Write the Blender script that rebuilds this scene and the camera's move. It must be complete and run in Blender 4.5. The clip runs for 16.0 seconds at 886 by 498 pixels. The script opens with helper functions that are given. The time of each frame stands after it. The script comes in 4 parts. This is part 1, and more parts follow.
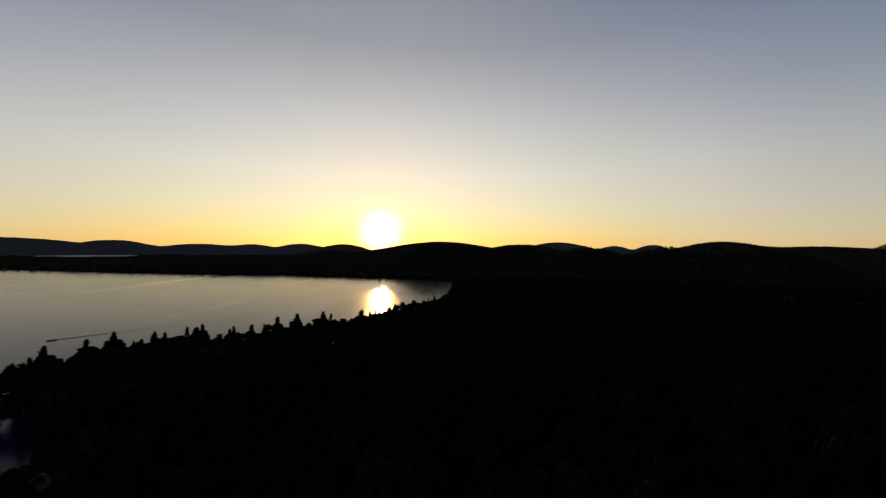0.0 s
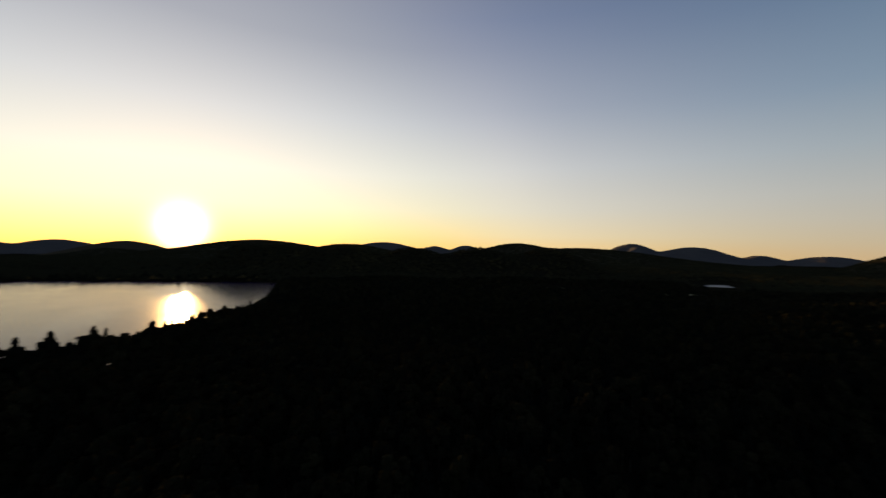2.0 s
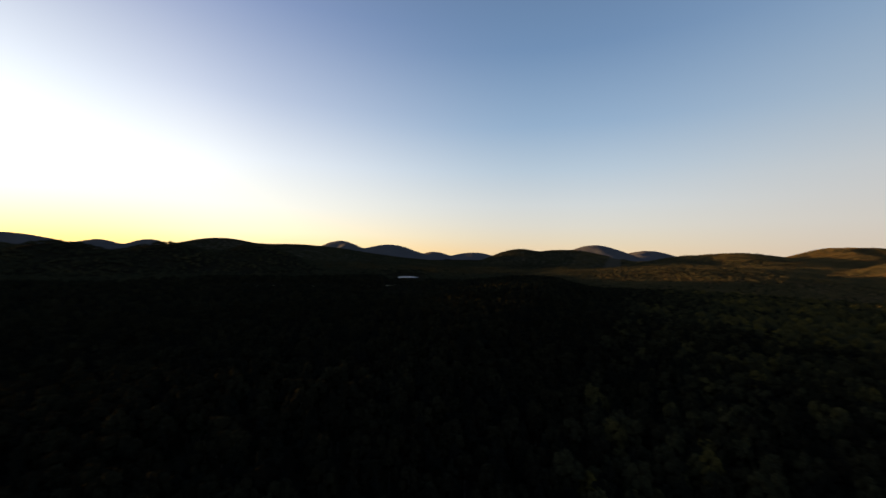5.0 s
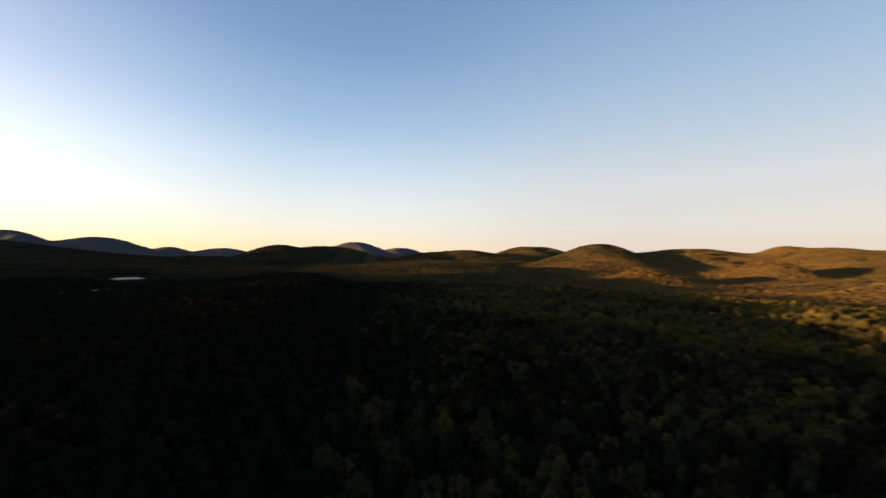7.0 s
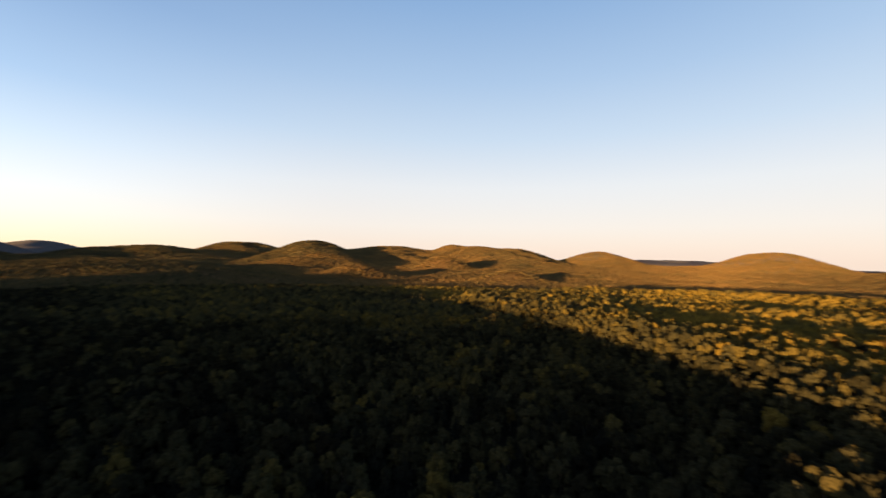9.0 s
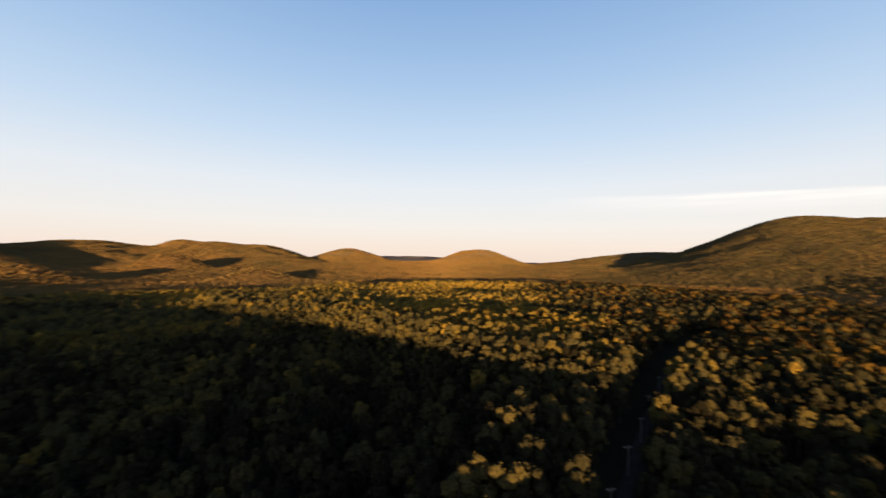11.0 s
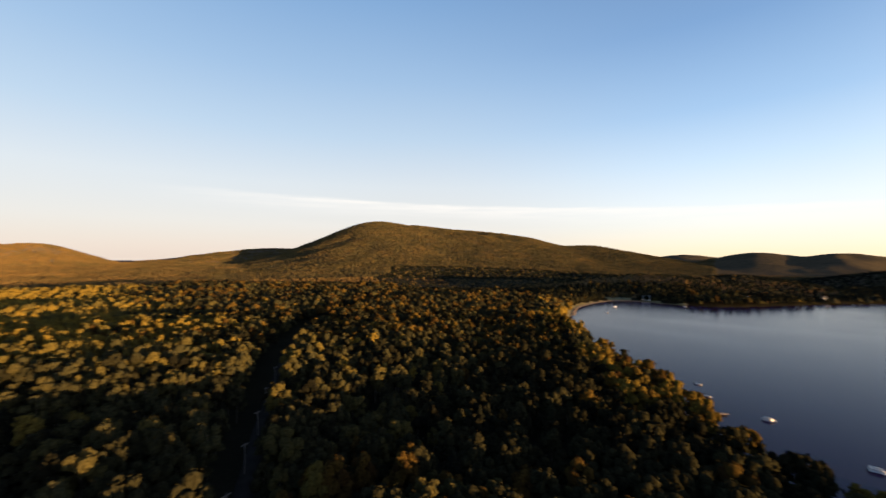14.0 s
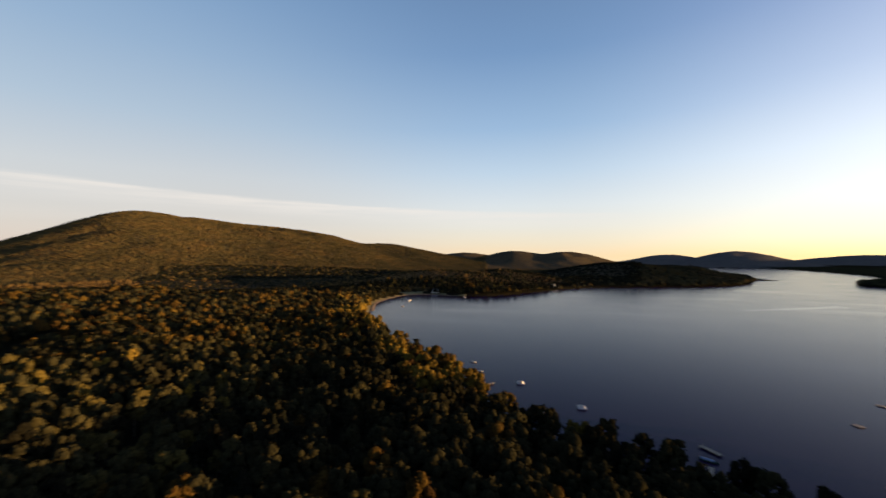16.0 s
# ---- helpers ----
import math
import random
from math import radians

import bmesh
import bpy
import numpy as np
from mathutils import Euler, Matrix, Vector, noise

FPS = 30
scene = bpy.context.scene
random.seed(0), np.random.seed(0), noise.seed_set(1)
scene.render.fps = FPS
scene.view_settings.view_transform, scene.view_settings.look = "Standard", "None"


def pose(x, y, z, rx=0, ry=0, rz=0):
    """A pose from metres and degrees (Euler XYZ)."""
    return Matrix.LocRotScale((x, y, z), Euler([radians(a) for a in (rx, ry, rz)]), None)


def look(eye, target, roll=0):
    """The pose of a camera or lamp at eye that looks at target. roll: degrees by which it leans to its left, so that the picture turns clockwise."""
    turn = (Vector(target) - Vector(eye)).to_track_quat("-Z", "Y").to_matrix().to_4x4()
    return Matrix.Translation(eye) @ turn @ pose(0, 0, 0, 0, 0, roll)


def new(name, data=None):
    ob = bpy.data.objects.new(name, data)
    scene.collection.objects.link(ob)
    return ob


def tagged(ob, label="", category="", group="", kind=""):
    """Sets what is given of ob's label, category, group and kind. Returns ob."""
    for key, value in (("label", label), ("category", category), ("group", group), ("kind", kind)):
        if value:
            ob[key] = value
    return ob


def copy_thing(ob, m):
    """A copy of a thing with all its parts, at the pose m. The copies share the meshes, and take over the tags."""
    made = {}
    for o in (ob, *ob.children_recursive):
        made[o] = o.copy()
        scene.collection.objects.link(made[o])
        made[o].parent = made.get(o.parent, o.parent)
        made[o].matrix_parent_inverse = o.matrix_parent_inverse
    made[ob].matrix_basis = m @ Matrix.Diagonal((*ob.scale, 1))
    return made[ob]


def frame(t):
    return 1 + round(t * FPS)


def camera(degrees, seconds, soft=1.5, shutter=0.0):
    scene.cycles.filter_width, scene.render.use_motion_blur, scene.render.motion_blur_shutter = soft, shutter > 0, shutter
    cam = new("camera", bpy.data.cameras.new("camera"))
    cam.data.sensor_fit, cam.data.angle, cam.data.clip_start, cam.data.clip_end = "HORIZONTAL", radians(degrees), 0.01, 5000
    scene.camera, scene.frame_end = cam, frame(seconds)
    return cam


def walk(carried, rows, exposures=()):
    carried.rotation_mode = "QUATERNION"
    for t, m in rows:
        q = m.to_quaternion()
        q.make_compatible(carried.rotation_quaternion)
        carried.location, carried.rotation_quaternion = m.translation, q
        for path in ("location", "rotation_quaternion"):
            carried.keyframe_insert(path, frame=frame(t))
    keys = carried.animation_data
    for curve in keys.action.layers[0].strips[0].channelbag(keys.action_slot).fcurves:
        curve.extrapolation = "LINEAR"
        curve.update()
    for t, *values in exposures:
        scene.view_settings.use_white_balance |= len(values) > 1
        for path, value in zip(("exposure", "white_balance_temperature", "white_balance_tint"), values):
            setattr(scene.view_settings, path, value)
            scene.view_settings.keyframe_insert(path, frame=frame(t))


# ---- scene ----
cam = camera(95.8, 16.0, soft=1.4, shutter=0.7)
EYE = 76.0  # metres above the lake

# a slow turn on the spot: seconds, yaw, pitch, roll
TURN = [
    (0.0, 0.00, 0.10, -0.70),
    (0.5, -3.70, 0.14, -0.79),
    (1.0, -9.60, 0.22, -0.77),
    (1.5, -16.70, 0.30, -0.94),
    (2.0, -24.40, 0.38, -1.00),
    (2.5, -31.30, 0.45, -1.05),
    (3.0, -37.30, 0.50, -1.10),
    (3.5, -43.70, 0.56, -1.24),
    (6.0, -79.30, 0.61, -1.13),
    (6.5, -87.90, 0.70, -1.23),
    (7.0, -97.10, 0.78, -1.31),
    (7.5, -106.80, 0.94, -1.30),
    (8.0, -117.00, 1.08, -1.29),
    (8.5, -127.10, 1.10, -1.20),
    (9.0, -136.40, 1.11, -1.22),
    (11.5, -180.50, 1.29, -0.70),
    (12.0, -190.80, 1.27, -0.63),
    (12.5, -200.10, 1.27, -0.48),
    (13.0, -207.70, 1.19, -0.43),
    (13.5, -214.90, 1.22, -0.28),
    (14.0, -221.80, 1.16, -0.24),
    (14.5, -228.50, 1.11, -0.21),
    (15.0, -235.80, 1.06, -0.19),
    (15.5, -242.70, 1.03, -0.27),
    (16.0, -249.80, 0.91, -0.15),
]
# seconds, stops, white balance
EXPOSURE = [(0.0, 1.26, 7300, 12), (1.0, 1.38, 7250, 12), (2.0, 1.56, 7150, 12), (3.5, 1.78, 6900, 12), (6.0, 2.38, 6550, 11), (7.5, 2.58, 6650, 12), (9.0, 2.76, 6650, 13),
            (12.5, 2.70, 6300, 11), (14.5, 2.62, 6300, 10), (16.0, 2.36, 6450, 11)]
walk(cam, [(t, pose(0, 0, EYE, 90 + p, r, y)) for t, y, p, r in TURN], EXPOSURE)

# ---- sky and sun ----
SUN_BEARING, SUN_HEIGHT = 8.8, 2.35  # degrees to the left of the first view, degrees up


def compass(bearing, d):
    """Plan place d metres away; bearing in degrees, to the left of the first view."""
    a = radians(bearing)
    return -d * math.sin(a), d * math.cos(a)


def node(tree, kind, at=None, **values):
    n = tree.nodes.new(kind)
    for key, value in values.items():
        if key in n.inputs:
            n.inputs[key].default_value = value
    return n


def math_node(tree, op, a, b=None, clamp=False):
    n = tree.nodes.new("ShaderNodeMath")
    n.operation, n.use_clamp = op, clamp
    for i, v in enumerate((a, b)):
        if v is None:
            continue
        if isinstance(v, (int, float)):
            n.inputs[i].default_value = v
        else:
            tree.links.new(v, n.inputs[i])
    return n.outputs[0]


def ramp(t, fac, *stops):
    n = t.nodes.new("ShaderNodeValToRGB")
    el = n.color_ramp.elements
    while len(el) < len(stops):
        el.new(0.5)
    for e, (at, c) in zip(el, stops):
        e.position, e.color = at, (*c, 1)
    t.links.new(fac, n.inputs[0])
    return n.outputs[0]


def mix_color(t, fac, a, b, mode="MIX"):
    n = t.nodes.new("ShaderNodeMix")
    n.data_type, n.blend_type, n.clamp_factor = "RGBA", mode, False
    for sock, v in ((n.inputs[0], fac), (n.inputs[6], a), (n.inputs[7], b)):
        if isinstance(v, (int, float)):
            sock.default_value = v
        elif isinstance(v, tuple):
            sock.default_value = (*v, 1)
        else:
            t.links.new(v, sock)
    return n.outputs[2]


sun_way = Vector((*compass(SUN_BEARING, math.cos(radians(SUN_HEIGHT))), math.sin(radians(SUN_HEIGHT))))
world = bpy.data.worlds.new("sky")
scene.world = world
world.use_nodes = True
wt = world.node_tree
wt.nodes.clear()
sky = wt.nodes.new("ShaderNodeTexSky")
sky.sky_type, sky.sun_disc = "NISHITA", False
sky.sun_elevation, sky.sun_rotation = radians(SUN_HEIGHT), radians(-SUN_BEARING)
sky.altitude, sky.air_density, sky.dust_density, sky.ozone_density = 300, 1.0, 0.45, 1.6
back = node(wt, "ShaderNodeBackground", Strength=0.075)
wout = wt.nodes.new("ShaderNodeOutputWorld")
way = wt.nodes.new("ShaderNodeTexCoord").outputs["Generated"]


def along(direction):
    """How far the sky's direction lies along another."""
    n = wt.nodes.new("ShaderNodeVectorMath")
    n.operation = "DOT_PRODUCT"
    n.inputs[1].default_value = direction
    wt.links.new(way, n.inputs[0])
    return n.outputs["Value"]


def smooth(value, lo, hi, out_lo=0.0, out_hi=1.0):
    n = wt.nodes.new("ShaderNodeMapRange")
    n.interpolation_type = "SMOOTHSTEP"
    for k, v in enumerate((lo, hi, out_lo, out_hi)):
        n.inputs[k + 1].default_value = v
    wt.links.new(value, n.inputs[0])
    return n.outputs[0]


# thin pale haze low in the sky, away from the sun
up = along((0, 0, 1))
off_sun = along(sun_way)
veil = smooth(off_sun, 1.0, 0.72, 0.0, 0.93)
height = math_node(wt, "MAXIMUM", up, 0.0)
tinted = mix_color(wt, 1.0, sky.outputs[0], (1.03, 1.02, 1.08), "MULTIPLY")
# each from the horizon up: opposite the sun, across from it, and toward it
opposite = ramp(wt, height, (0.0, (0.92, 0.79, 0.68)), (0.075, (0.90, 0.86, 0.82)), (0.17, (0.81, 0.85, 0.88)), (0.28, (0.585, 0.73, 0.88)), (0.40, (0.41, 0.59, 0.82)), (0.55, (0.25, 0.435, 0.715)), (0.75, (0.11, 0.20, 0.40)), (1.0, (0.06, 0.125, 0.29)))
aside = ramp(wt, height, (0.0, (0.86, 0.67, 0.42)), (0.03, (0.79, 0.70, 0.53)), (0.07, (0.725, 0.715, 0.65)), (0.12, (0.65, 0.70, 0.72)), (0.20, (0.48, 0.60, 0.715)), (0.30, (0.30, 0.445, 0.63)), (0.45, (0.165, 0.285, 0.48)), (0.65, (0.10, 0.18, 0.33)), (1.0, (0.05, 0.10, 0.24)))
toward = ramp(wt, height, (0.0, (1.0, 0.71, 0.28)), (0.04, (0.90, 0.79, 0.53)), (0.10, (0.76, 0.76, 0.69)), (0.20, (0.62, 0.67, 0.73)), (0.33, (0.37, 0.435, 0.575)), (0.50, (0.165, 0.23, 0.41)), (0.70, (0.07, 0.11, 0.215)), (1.0, (0.035, 0.06, 0.125)))
pale = mix_color(wt, smooth(off_sun, -0.7, 0.0), mix_color(wt, 1.0, opposite, (2.0, 2.0, 2.0), "MULTIPLY"), mix_color(wt, 1.0, aside, (3.0, 3.0, 3.0), "MULTIPLY"))
pale = mix_color(wt, smooth(off_sun, 0.05, 0.85), pale, mix_color(wt, 1.0, toward, (4.0, 4.0, 4.0), "MULTIPLY"))
hazy = mix_color(wt, veil, tinted, pale)
# a warm band along the horizon below the sun, paling upward
sunset = ramp(wt, height, (0.0, (1.0, 0.64, 0.09)), (0.05, (1.0, 0.83, 0.34)), (0.10, (0.97, 0.92, 0.65)), (0.18, (0.90, 0.92, 0.85)), (0.30, (0.62, 0.68, 0.77)), (0.45, (0.27, 0.315, 0.44)), (1.0, (0.07, 0.095, 0.16)))
hazy = mix_color(wt, smooth(off_sun, 0.6, 1.0, 0.0, 0.70), hazy, mix_color(wt, 1.0, sunset, (4.0, 4.0, 4.0), "MULTIPLY"))
# a thin sheet of cloud with a clean upper edge, over the mountain
cloud_way = compass(-232, 1.0)
side = along((-cloud_way[1] * -1, cloud_way[0] * -1, 0))
line = math_node(wt, "SUBTRACT", 0.125, math_node(wt, "MULTIPLY", side, 0.036))
streak = wt.nodes.new("ShaderNodeMapping")
streak.inputs["Scale"].default_value = (2.2, 2.2, 40.0)
wt.links.new(way, streak.inputs["Vector"])
wisps = node(wt, "ShaderNodeTexNoise", Scale=2.4, Detail=5.0, Roughness=0.62)
wt.links.new(streak.outputs[0], wisps.inputs["Vector"])
depth = math_node(wt, "SUBTRACT", math_node(wt, "ADD", line, math_node(wt, "MULTIPLY", math_node(wt, "SUBTRACT", wisps.outputs["Fac"], 0.5), 0.012)), up)
sheet = math_node(wt, "MULTIPLY", smooth(depth, -0.002, 0.007), smooth(depth, 0.05, 0.004, 0.12, 1.0))
sheet = math_node(wt, "MULTIPLY", sheet, smooth(along((*cloud_way, 0)), 0.62, 0.95))
sheet = math_node(wt, "MULTIPLY", sheet, smooth(wisps.outputs["Fac"], 0.25, 0.75, 0.25, 0.75))
clouded = mix_color(wt, sheet, hazy, (2.35, 2.2, 2.0))
# the glare of the low sun in the thin haze round it
glare = math_node(wt, "MULTIPLY", math_node(wt, "POWER", math_node(wt, "MAXIMUM", off_sun, 0.0), 1500.0), 16.0)
wide = math_node(wt, "MULTIPLY", math_node(wt, "POWER", math_node(wt, "MAXIMUM", off_sun, 0.0), 4.0), 1.05)
glare = math_node(wt, "ADD", glare, wide)
shine = mix_color(wt, 1.0, clouded, mix_color(wt, glare, (0.0, 0.0, 0.0), (1.0, 0.95, 0.82)), "ADD")
wt.links.new(shine, back.inputs[0])
wt.links.new(back.outputs[0], wout.inputs[0])

sun = new("sun", bpy.data.lights.new("sun", "SUN"))
sun.data.energy, sun.data.angle, sun.data.color = 4.0, radians(0.53), (1.0, 0.56, 0.20)
sun.matrix_world = look(sun_way * 4000, (0, 0, 0))


# ---- materials ----
def material(name, roughness=0.8):
    m = bpy.data.materials.new(name)
    m.use_nodes = True
    t = m.node_tree
    p = t.nodes["Principled BSDF"]
    p.inputs["Roughness"].default_value = roughness
    return m, t, p


def noise_tex(t, scale, detail=4.0, rough=0.6):
    co = t.nodes.new("ShaderNodeTexCoord")
    n = node(t, "ShaderNodeTexNoise", Scale=scale, Detail=detail, Roughness=rough)
    t.links.new(co.outputs["Object"], n.inputs["Vector"])
    return n.outputs["Fac"]


def bump(t, p, fac, strength, distance):
    n = node(t, "ShaderNodeBump", Strength=strength, Distance=distance)
    t.links.new(fac, n.inputs["Height"])
    t.links.new(n.outputs[0], p.inputs["Normal"])
    return n


def foliage(name, *tints):
    """Leaves: each tree carries its own tint, each clump strays from it; some light passes through."""
    m, t, p = material(name, 0.7)
    at = t.nodes.new("ShaderNodeAttribute")
    at.attribute_name = "tint"
    geo = t.nodes.new("ShaderNodeNewGeometry")
    f = math_node(t, "ADD", math_node(t, "MULTIPLY", at.outputs["Fac"], 0.94), math_node(t, "MULTIPLY", geo.outputs["Random Per Island"], 0.06), True)
    col = ramp(t, f, *((k / (len(tints) - 1), c) for k, c in enumerate(tints)))
    t.links.new(col, p.inputs["Base Color"])
    p.inputs["Specular IOR Level"].default_value = 0.0
    p.inputs["Diffuse Roughness"].default_value = 1.0
    leaf = math_node(t, "ADD", noise_tex(t, 1.1, 3.0, 0.7), math_node(t, "MULTIPLY", noise_tex(t, 4.0, 2.0), 0.5))
    bump(t, p, leaf, 0.6, 0.5)
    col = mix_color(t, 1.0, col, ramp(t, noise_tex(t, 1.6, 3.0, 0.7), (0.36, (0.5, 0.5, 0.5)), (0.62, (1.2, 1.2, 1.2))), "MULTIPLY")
    t.links.new(col, p.inputs["Base Color"])
    tr = t.nodes.new("ShaderNodeBsdfTranslucent")
    t.links.new(col, tr.inputs[0])
    mx = node(t, "ShaderNodeMixShader", Fac=0.05)
    t.links.new(p.outputs[0], mx.inputs[1])
    t.links.new(tr.outputs[0], mx.inputs[2])
    t.links.new(mx.outputs[0], t.nodes["Material Output"].inputs[0])
    return m


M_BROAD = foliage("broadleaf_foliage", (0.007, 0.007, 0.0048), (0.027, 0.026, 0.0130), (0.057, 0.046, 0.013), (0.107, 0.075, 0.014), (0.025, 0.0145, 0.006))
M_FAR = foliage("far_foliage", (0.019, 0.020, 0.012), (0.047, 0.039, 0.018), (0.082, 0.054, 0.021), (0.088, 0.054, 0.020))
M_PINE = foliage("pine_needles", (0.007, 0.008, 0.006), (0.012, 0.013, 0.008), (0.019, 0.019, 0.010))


def make_bark():
    m, t, p = material("bark", 0.9)
    n = noise_tex(t, 6.0)
    t.links.new(ramp(t, n, (0.3, (0.03, 0.023, 0.017)), (0.7, (0.075, 0.06, 0.045))), p.inputs["Base Color"])
    bump(t, p, n, 0.6, 0.05)
    return m


M_BARK = make_bark()


def make_canopy(name, low, mid, high):
    """Wooded land too far off for single trees: crowns of several sizes."""
    m, t, p = material(name, 0.85)
    co = t.nodes.new("ShaderNodeTexCoord")
    v = node(t, "ShaderNodeTexVoronoi", Scale=0.11, Randomness=1.0)
    t.links.new(co.outputs["Object"], v.inputs["Vector"])
    n1, n2 = noise_tex(t, 0.006, 5.0), noise_tex(t, 0.3, 3.0)
    sep = t.nodes.new("ShaderNodeSeparateColor")
    t.links.new(v.outputs["Color"], sep.inputs[0])
    f = math_node(t, "ADD", math_node(t, "MULTIPLY", n1, 0.6), math_node(t, "MULTIPLY", sep.outputs[0], 0.4), True)
    t.links.new(ramp(t, f, (0.25, low), (0.5, mid), (0.8, high)), p.inputs["Base Color"])
    h = math_node(t, "SUBTRACT", math_node(t, "MULTIPLY", n2, 0.35), math_node(t, "MULTIPLY", v.outputs["Distance"], 0.11))
    bump(t, p, h, 0.55, 8.0)
    p.inputs["Specular IOR Level"].default_value = 0.0
    return m


M_CANOPY = make_canopy("wooded_hillside", (0.050, 0.034, 0.017), (0.075, 0.049, 0.023), (0.098, 0.062, 0.027))
# haze of the farthest ranges is put into this cooler, paler colour
M_DISTANT = make_canopy("haze_tinted_range", (0.052, 0.052, 0.055), (0.066, 0.065, 0.066), (0.080, 0.077, 0.076))
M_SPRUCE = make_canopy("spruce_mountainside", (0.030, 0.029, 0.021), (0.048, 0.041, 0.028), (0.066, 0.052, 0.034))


def make_water(name="lake_water", wind=0.0, gloss=0.06):
    m, t, p = material(name, 0.07)
    p.inputs["Base Color"].default_value = (0.010, 0.006, 0.026, 1)
    p.inputs["IOR"].default_value = 1.33
    n1, n2 = noise_tex(t, 0.9, 3.0), noise_tex(t, 0.02, 4.0)
    # long wind lanes on the surface
    co = t.nodes.new("ShaderNodeTexCoord")
    lane = t.nodes.new("ShaderNodeMapping")
    lane.inputs["Scale"].default_value = (0.016, 0.0022, 1.0)
    lane.inputs["Rotation"].default_value = (0, 0, radians(-14))
    t.links.new(co.outputs["Object"], lane.inputs["Vector"])
    streaks = node(t, "ShaderNodeTexNoise", Scale=1.0, Detail=4.0, Roughness=0.55)
    t.links.new(lane.outputs[0], streaks.inputs["Vector"])
    gust = t.nodes.new("ShaderNodeMapRange")
    for k, v in enumerate((0.55, 0.72, 0.07, 0.0)):
        gust.inputs[k + 1].default_value = v
    t.links.new(streaks.outputs["Fac"], gust.inputs[0])
    calm = math_node(t, "ADD", math_node(t, "MULTIPLY", n2, 0.08), 0.055 + wind)
    t.links.new(math_node(t, "ADD", calm, gust.outputs[0]), p.inputs["Roughness"])
    bump(t, p, n1, 0.25, 0.10)
    p.inputs["Specular IOR Level"].default_value = gloss
    return m


M_WATER = make_water()
M_FAR_WATER = make_water("wind_ruffled_water", 0.25, 0.5)


def make_sand():
    m, t, p = material("pale_sand", 0.9)
    n = noise_tex(t, 0.8)
    t.links.new(ramp(t, n, (0.3, (0.13, 0.088, 0.048)), (0.7, (0.20, 0.14, 0.078))), p.inputs["Base Color"])
    return m


M_SAND = make_sand()


def make_grass():
    m, t, p = material("meadow_grass", 0.9)
    f = math_node(t, "ADD", math_node(t, "MULTIPLY", noise_tex(t, 0.05), 0.6), math_node(t, "MULTIPLY", noise_tex(t, 1.5), 0.4))
    t.links.new(ramp(t, f, (0.3, (0.09, 0.085, 0.028)), (0.7, (0.19, 0.15, 0.055))), p.inputs["Base Color"])
    return m


M_GRASS = make_grass()


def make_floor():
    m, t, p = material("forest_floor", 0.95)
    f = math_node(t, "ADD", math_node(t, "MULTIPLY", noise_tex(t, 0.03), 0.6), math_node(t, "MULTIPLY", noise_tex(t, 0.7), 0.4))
    # near-black: the shade under and between the trees is put in here
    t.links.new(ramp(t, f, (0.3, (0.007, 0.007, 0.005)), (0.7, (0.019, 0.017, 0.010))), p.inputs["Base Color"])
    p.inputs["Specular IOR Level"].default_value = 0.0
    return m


M_FLOOR = make_floor()


# ---- the lie of the land ----
SHORE = np.array([
    (40, 850), (18, 700), (-5, 500), (-45, 390), (-80, 315), (-112, 288), (-148, 268), (-192, 240), (-203, 206), (-208, 184), (-222, 166), (-212, 156), (-190, 175), (-166, 167), (-130, 124),
    (-130, 95), (-138, 58), (-150, 33), (-160, 11), (-166, -12), (-190, -43), (-221, -73), (-286, -138), (-378, -232), (-480, -278),
    (-573, -322), (-690, -330), (-722, -290), (-712, -224), (-740, -170), (-803, -132), (-1004, -6), (-1125, 202), (-1253, 368),
    (-1700, 520), (-2626, 529), (-3012, 885), (-2700, 1060), (-1888, 985), (-1430, 690), (-1290, 660), (-1180, 800),
    (-1285, 1161), (-945, 1148), (-601, 1111), (-446, 1116), (-278, 1076), (-122, 1039), (22, 969)], float)


def rounded(p):
    """The same line with two soft points set in between each pair, so that it bends without corners."""
    out = []
    for i in range(len(p)):
        a, m, n, d = p[i - 1], p[i], p[(i + 1) % len(p)], p[(i + 2) % len(p)]
        for k in (0, 1 / 3, 2 / 3):
            out.append(0.5 * (2 * m + (n - a) * k + (2 * a - 5 * m + 4 * n - d) * k ** 2 + (3 * m - a - 3 * n + d) * k ** 3))
    return np.array(out)


SHORE = rounded(SHORE)


def lake_side(x, y):
    """Metres from the shore: above 0 on land, below 0 on the main lake."""
    best = np.full(x.shape, 1e18)
    inside = np.zeros(x.shape, bool)
    n = len(SHORE)
    for i in range(n):
        ax, ay = SHORE[i]
        bx, by = SHORE[(i + 1) % n]
        dx, dy = bx - ax, by - ay
        k = np.clip(((x - ax) * dx + (y - ay) * dy) / (dx * dx + dy * dy), 0, 1)
        best = np.minimum(best, (x - ax - k * dx) ** 2 + (y - ay - k * dy) ** 2)
        if ay != by:
            cross = (ay > y) != (by > y)
            inside ^= cross & (x < ax + (y - ay) * dx / dy)
    d = np.sqrt(best)
    return np.where(inside, -d, d)


def wavy(x, y, size, seed):
    """Smooth rolling noise, about -1 to 1."""
    rng = np.random.default_rng(seed)
    out = np.zeros(x.shape)
    for k in range(7):
        a, ph, s = rng.uniform(0, 2 * np.pi), rng.uniform(0, 2 * np.pi), size * rng.uniform(0.6, 1.7)
        out += np.sin((x * np.cos(a) + y * np.sin(a)) * 2 * np.pi / s + ph)
    return out / 3.2


# other water: bearing, distance, half-width across, half-depth
PONDS = [(-59.0, 1230, 30, 60), (-16.4, 1590, 26, 60), (41.5, 4030, 300, 420)]
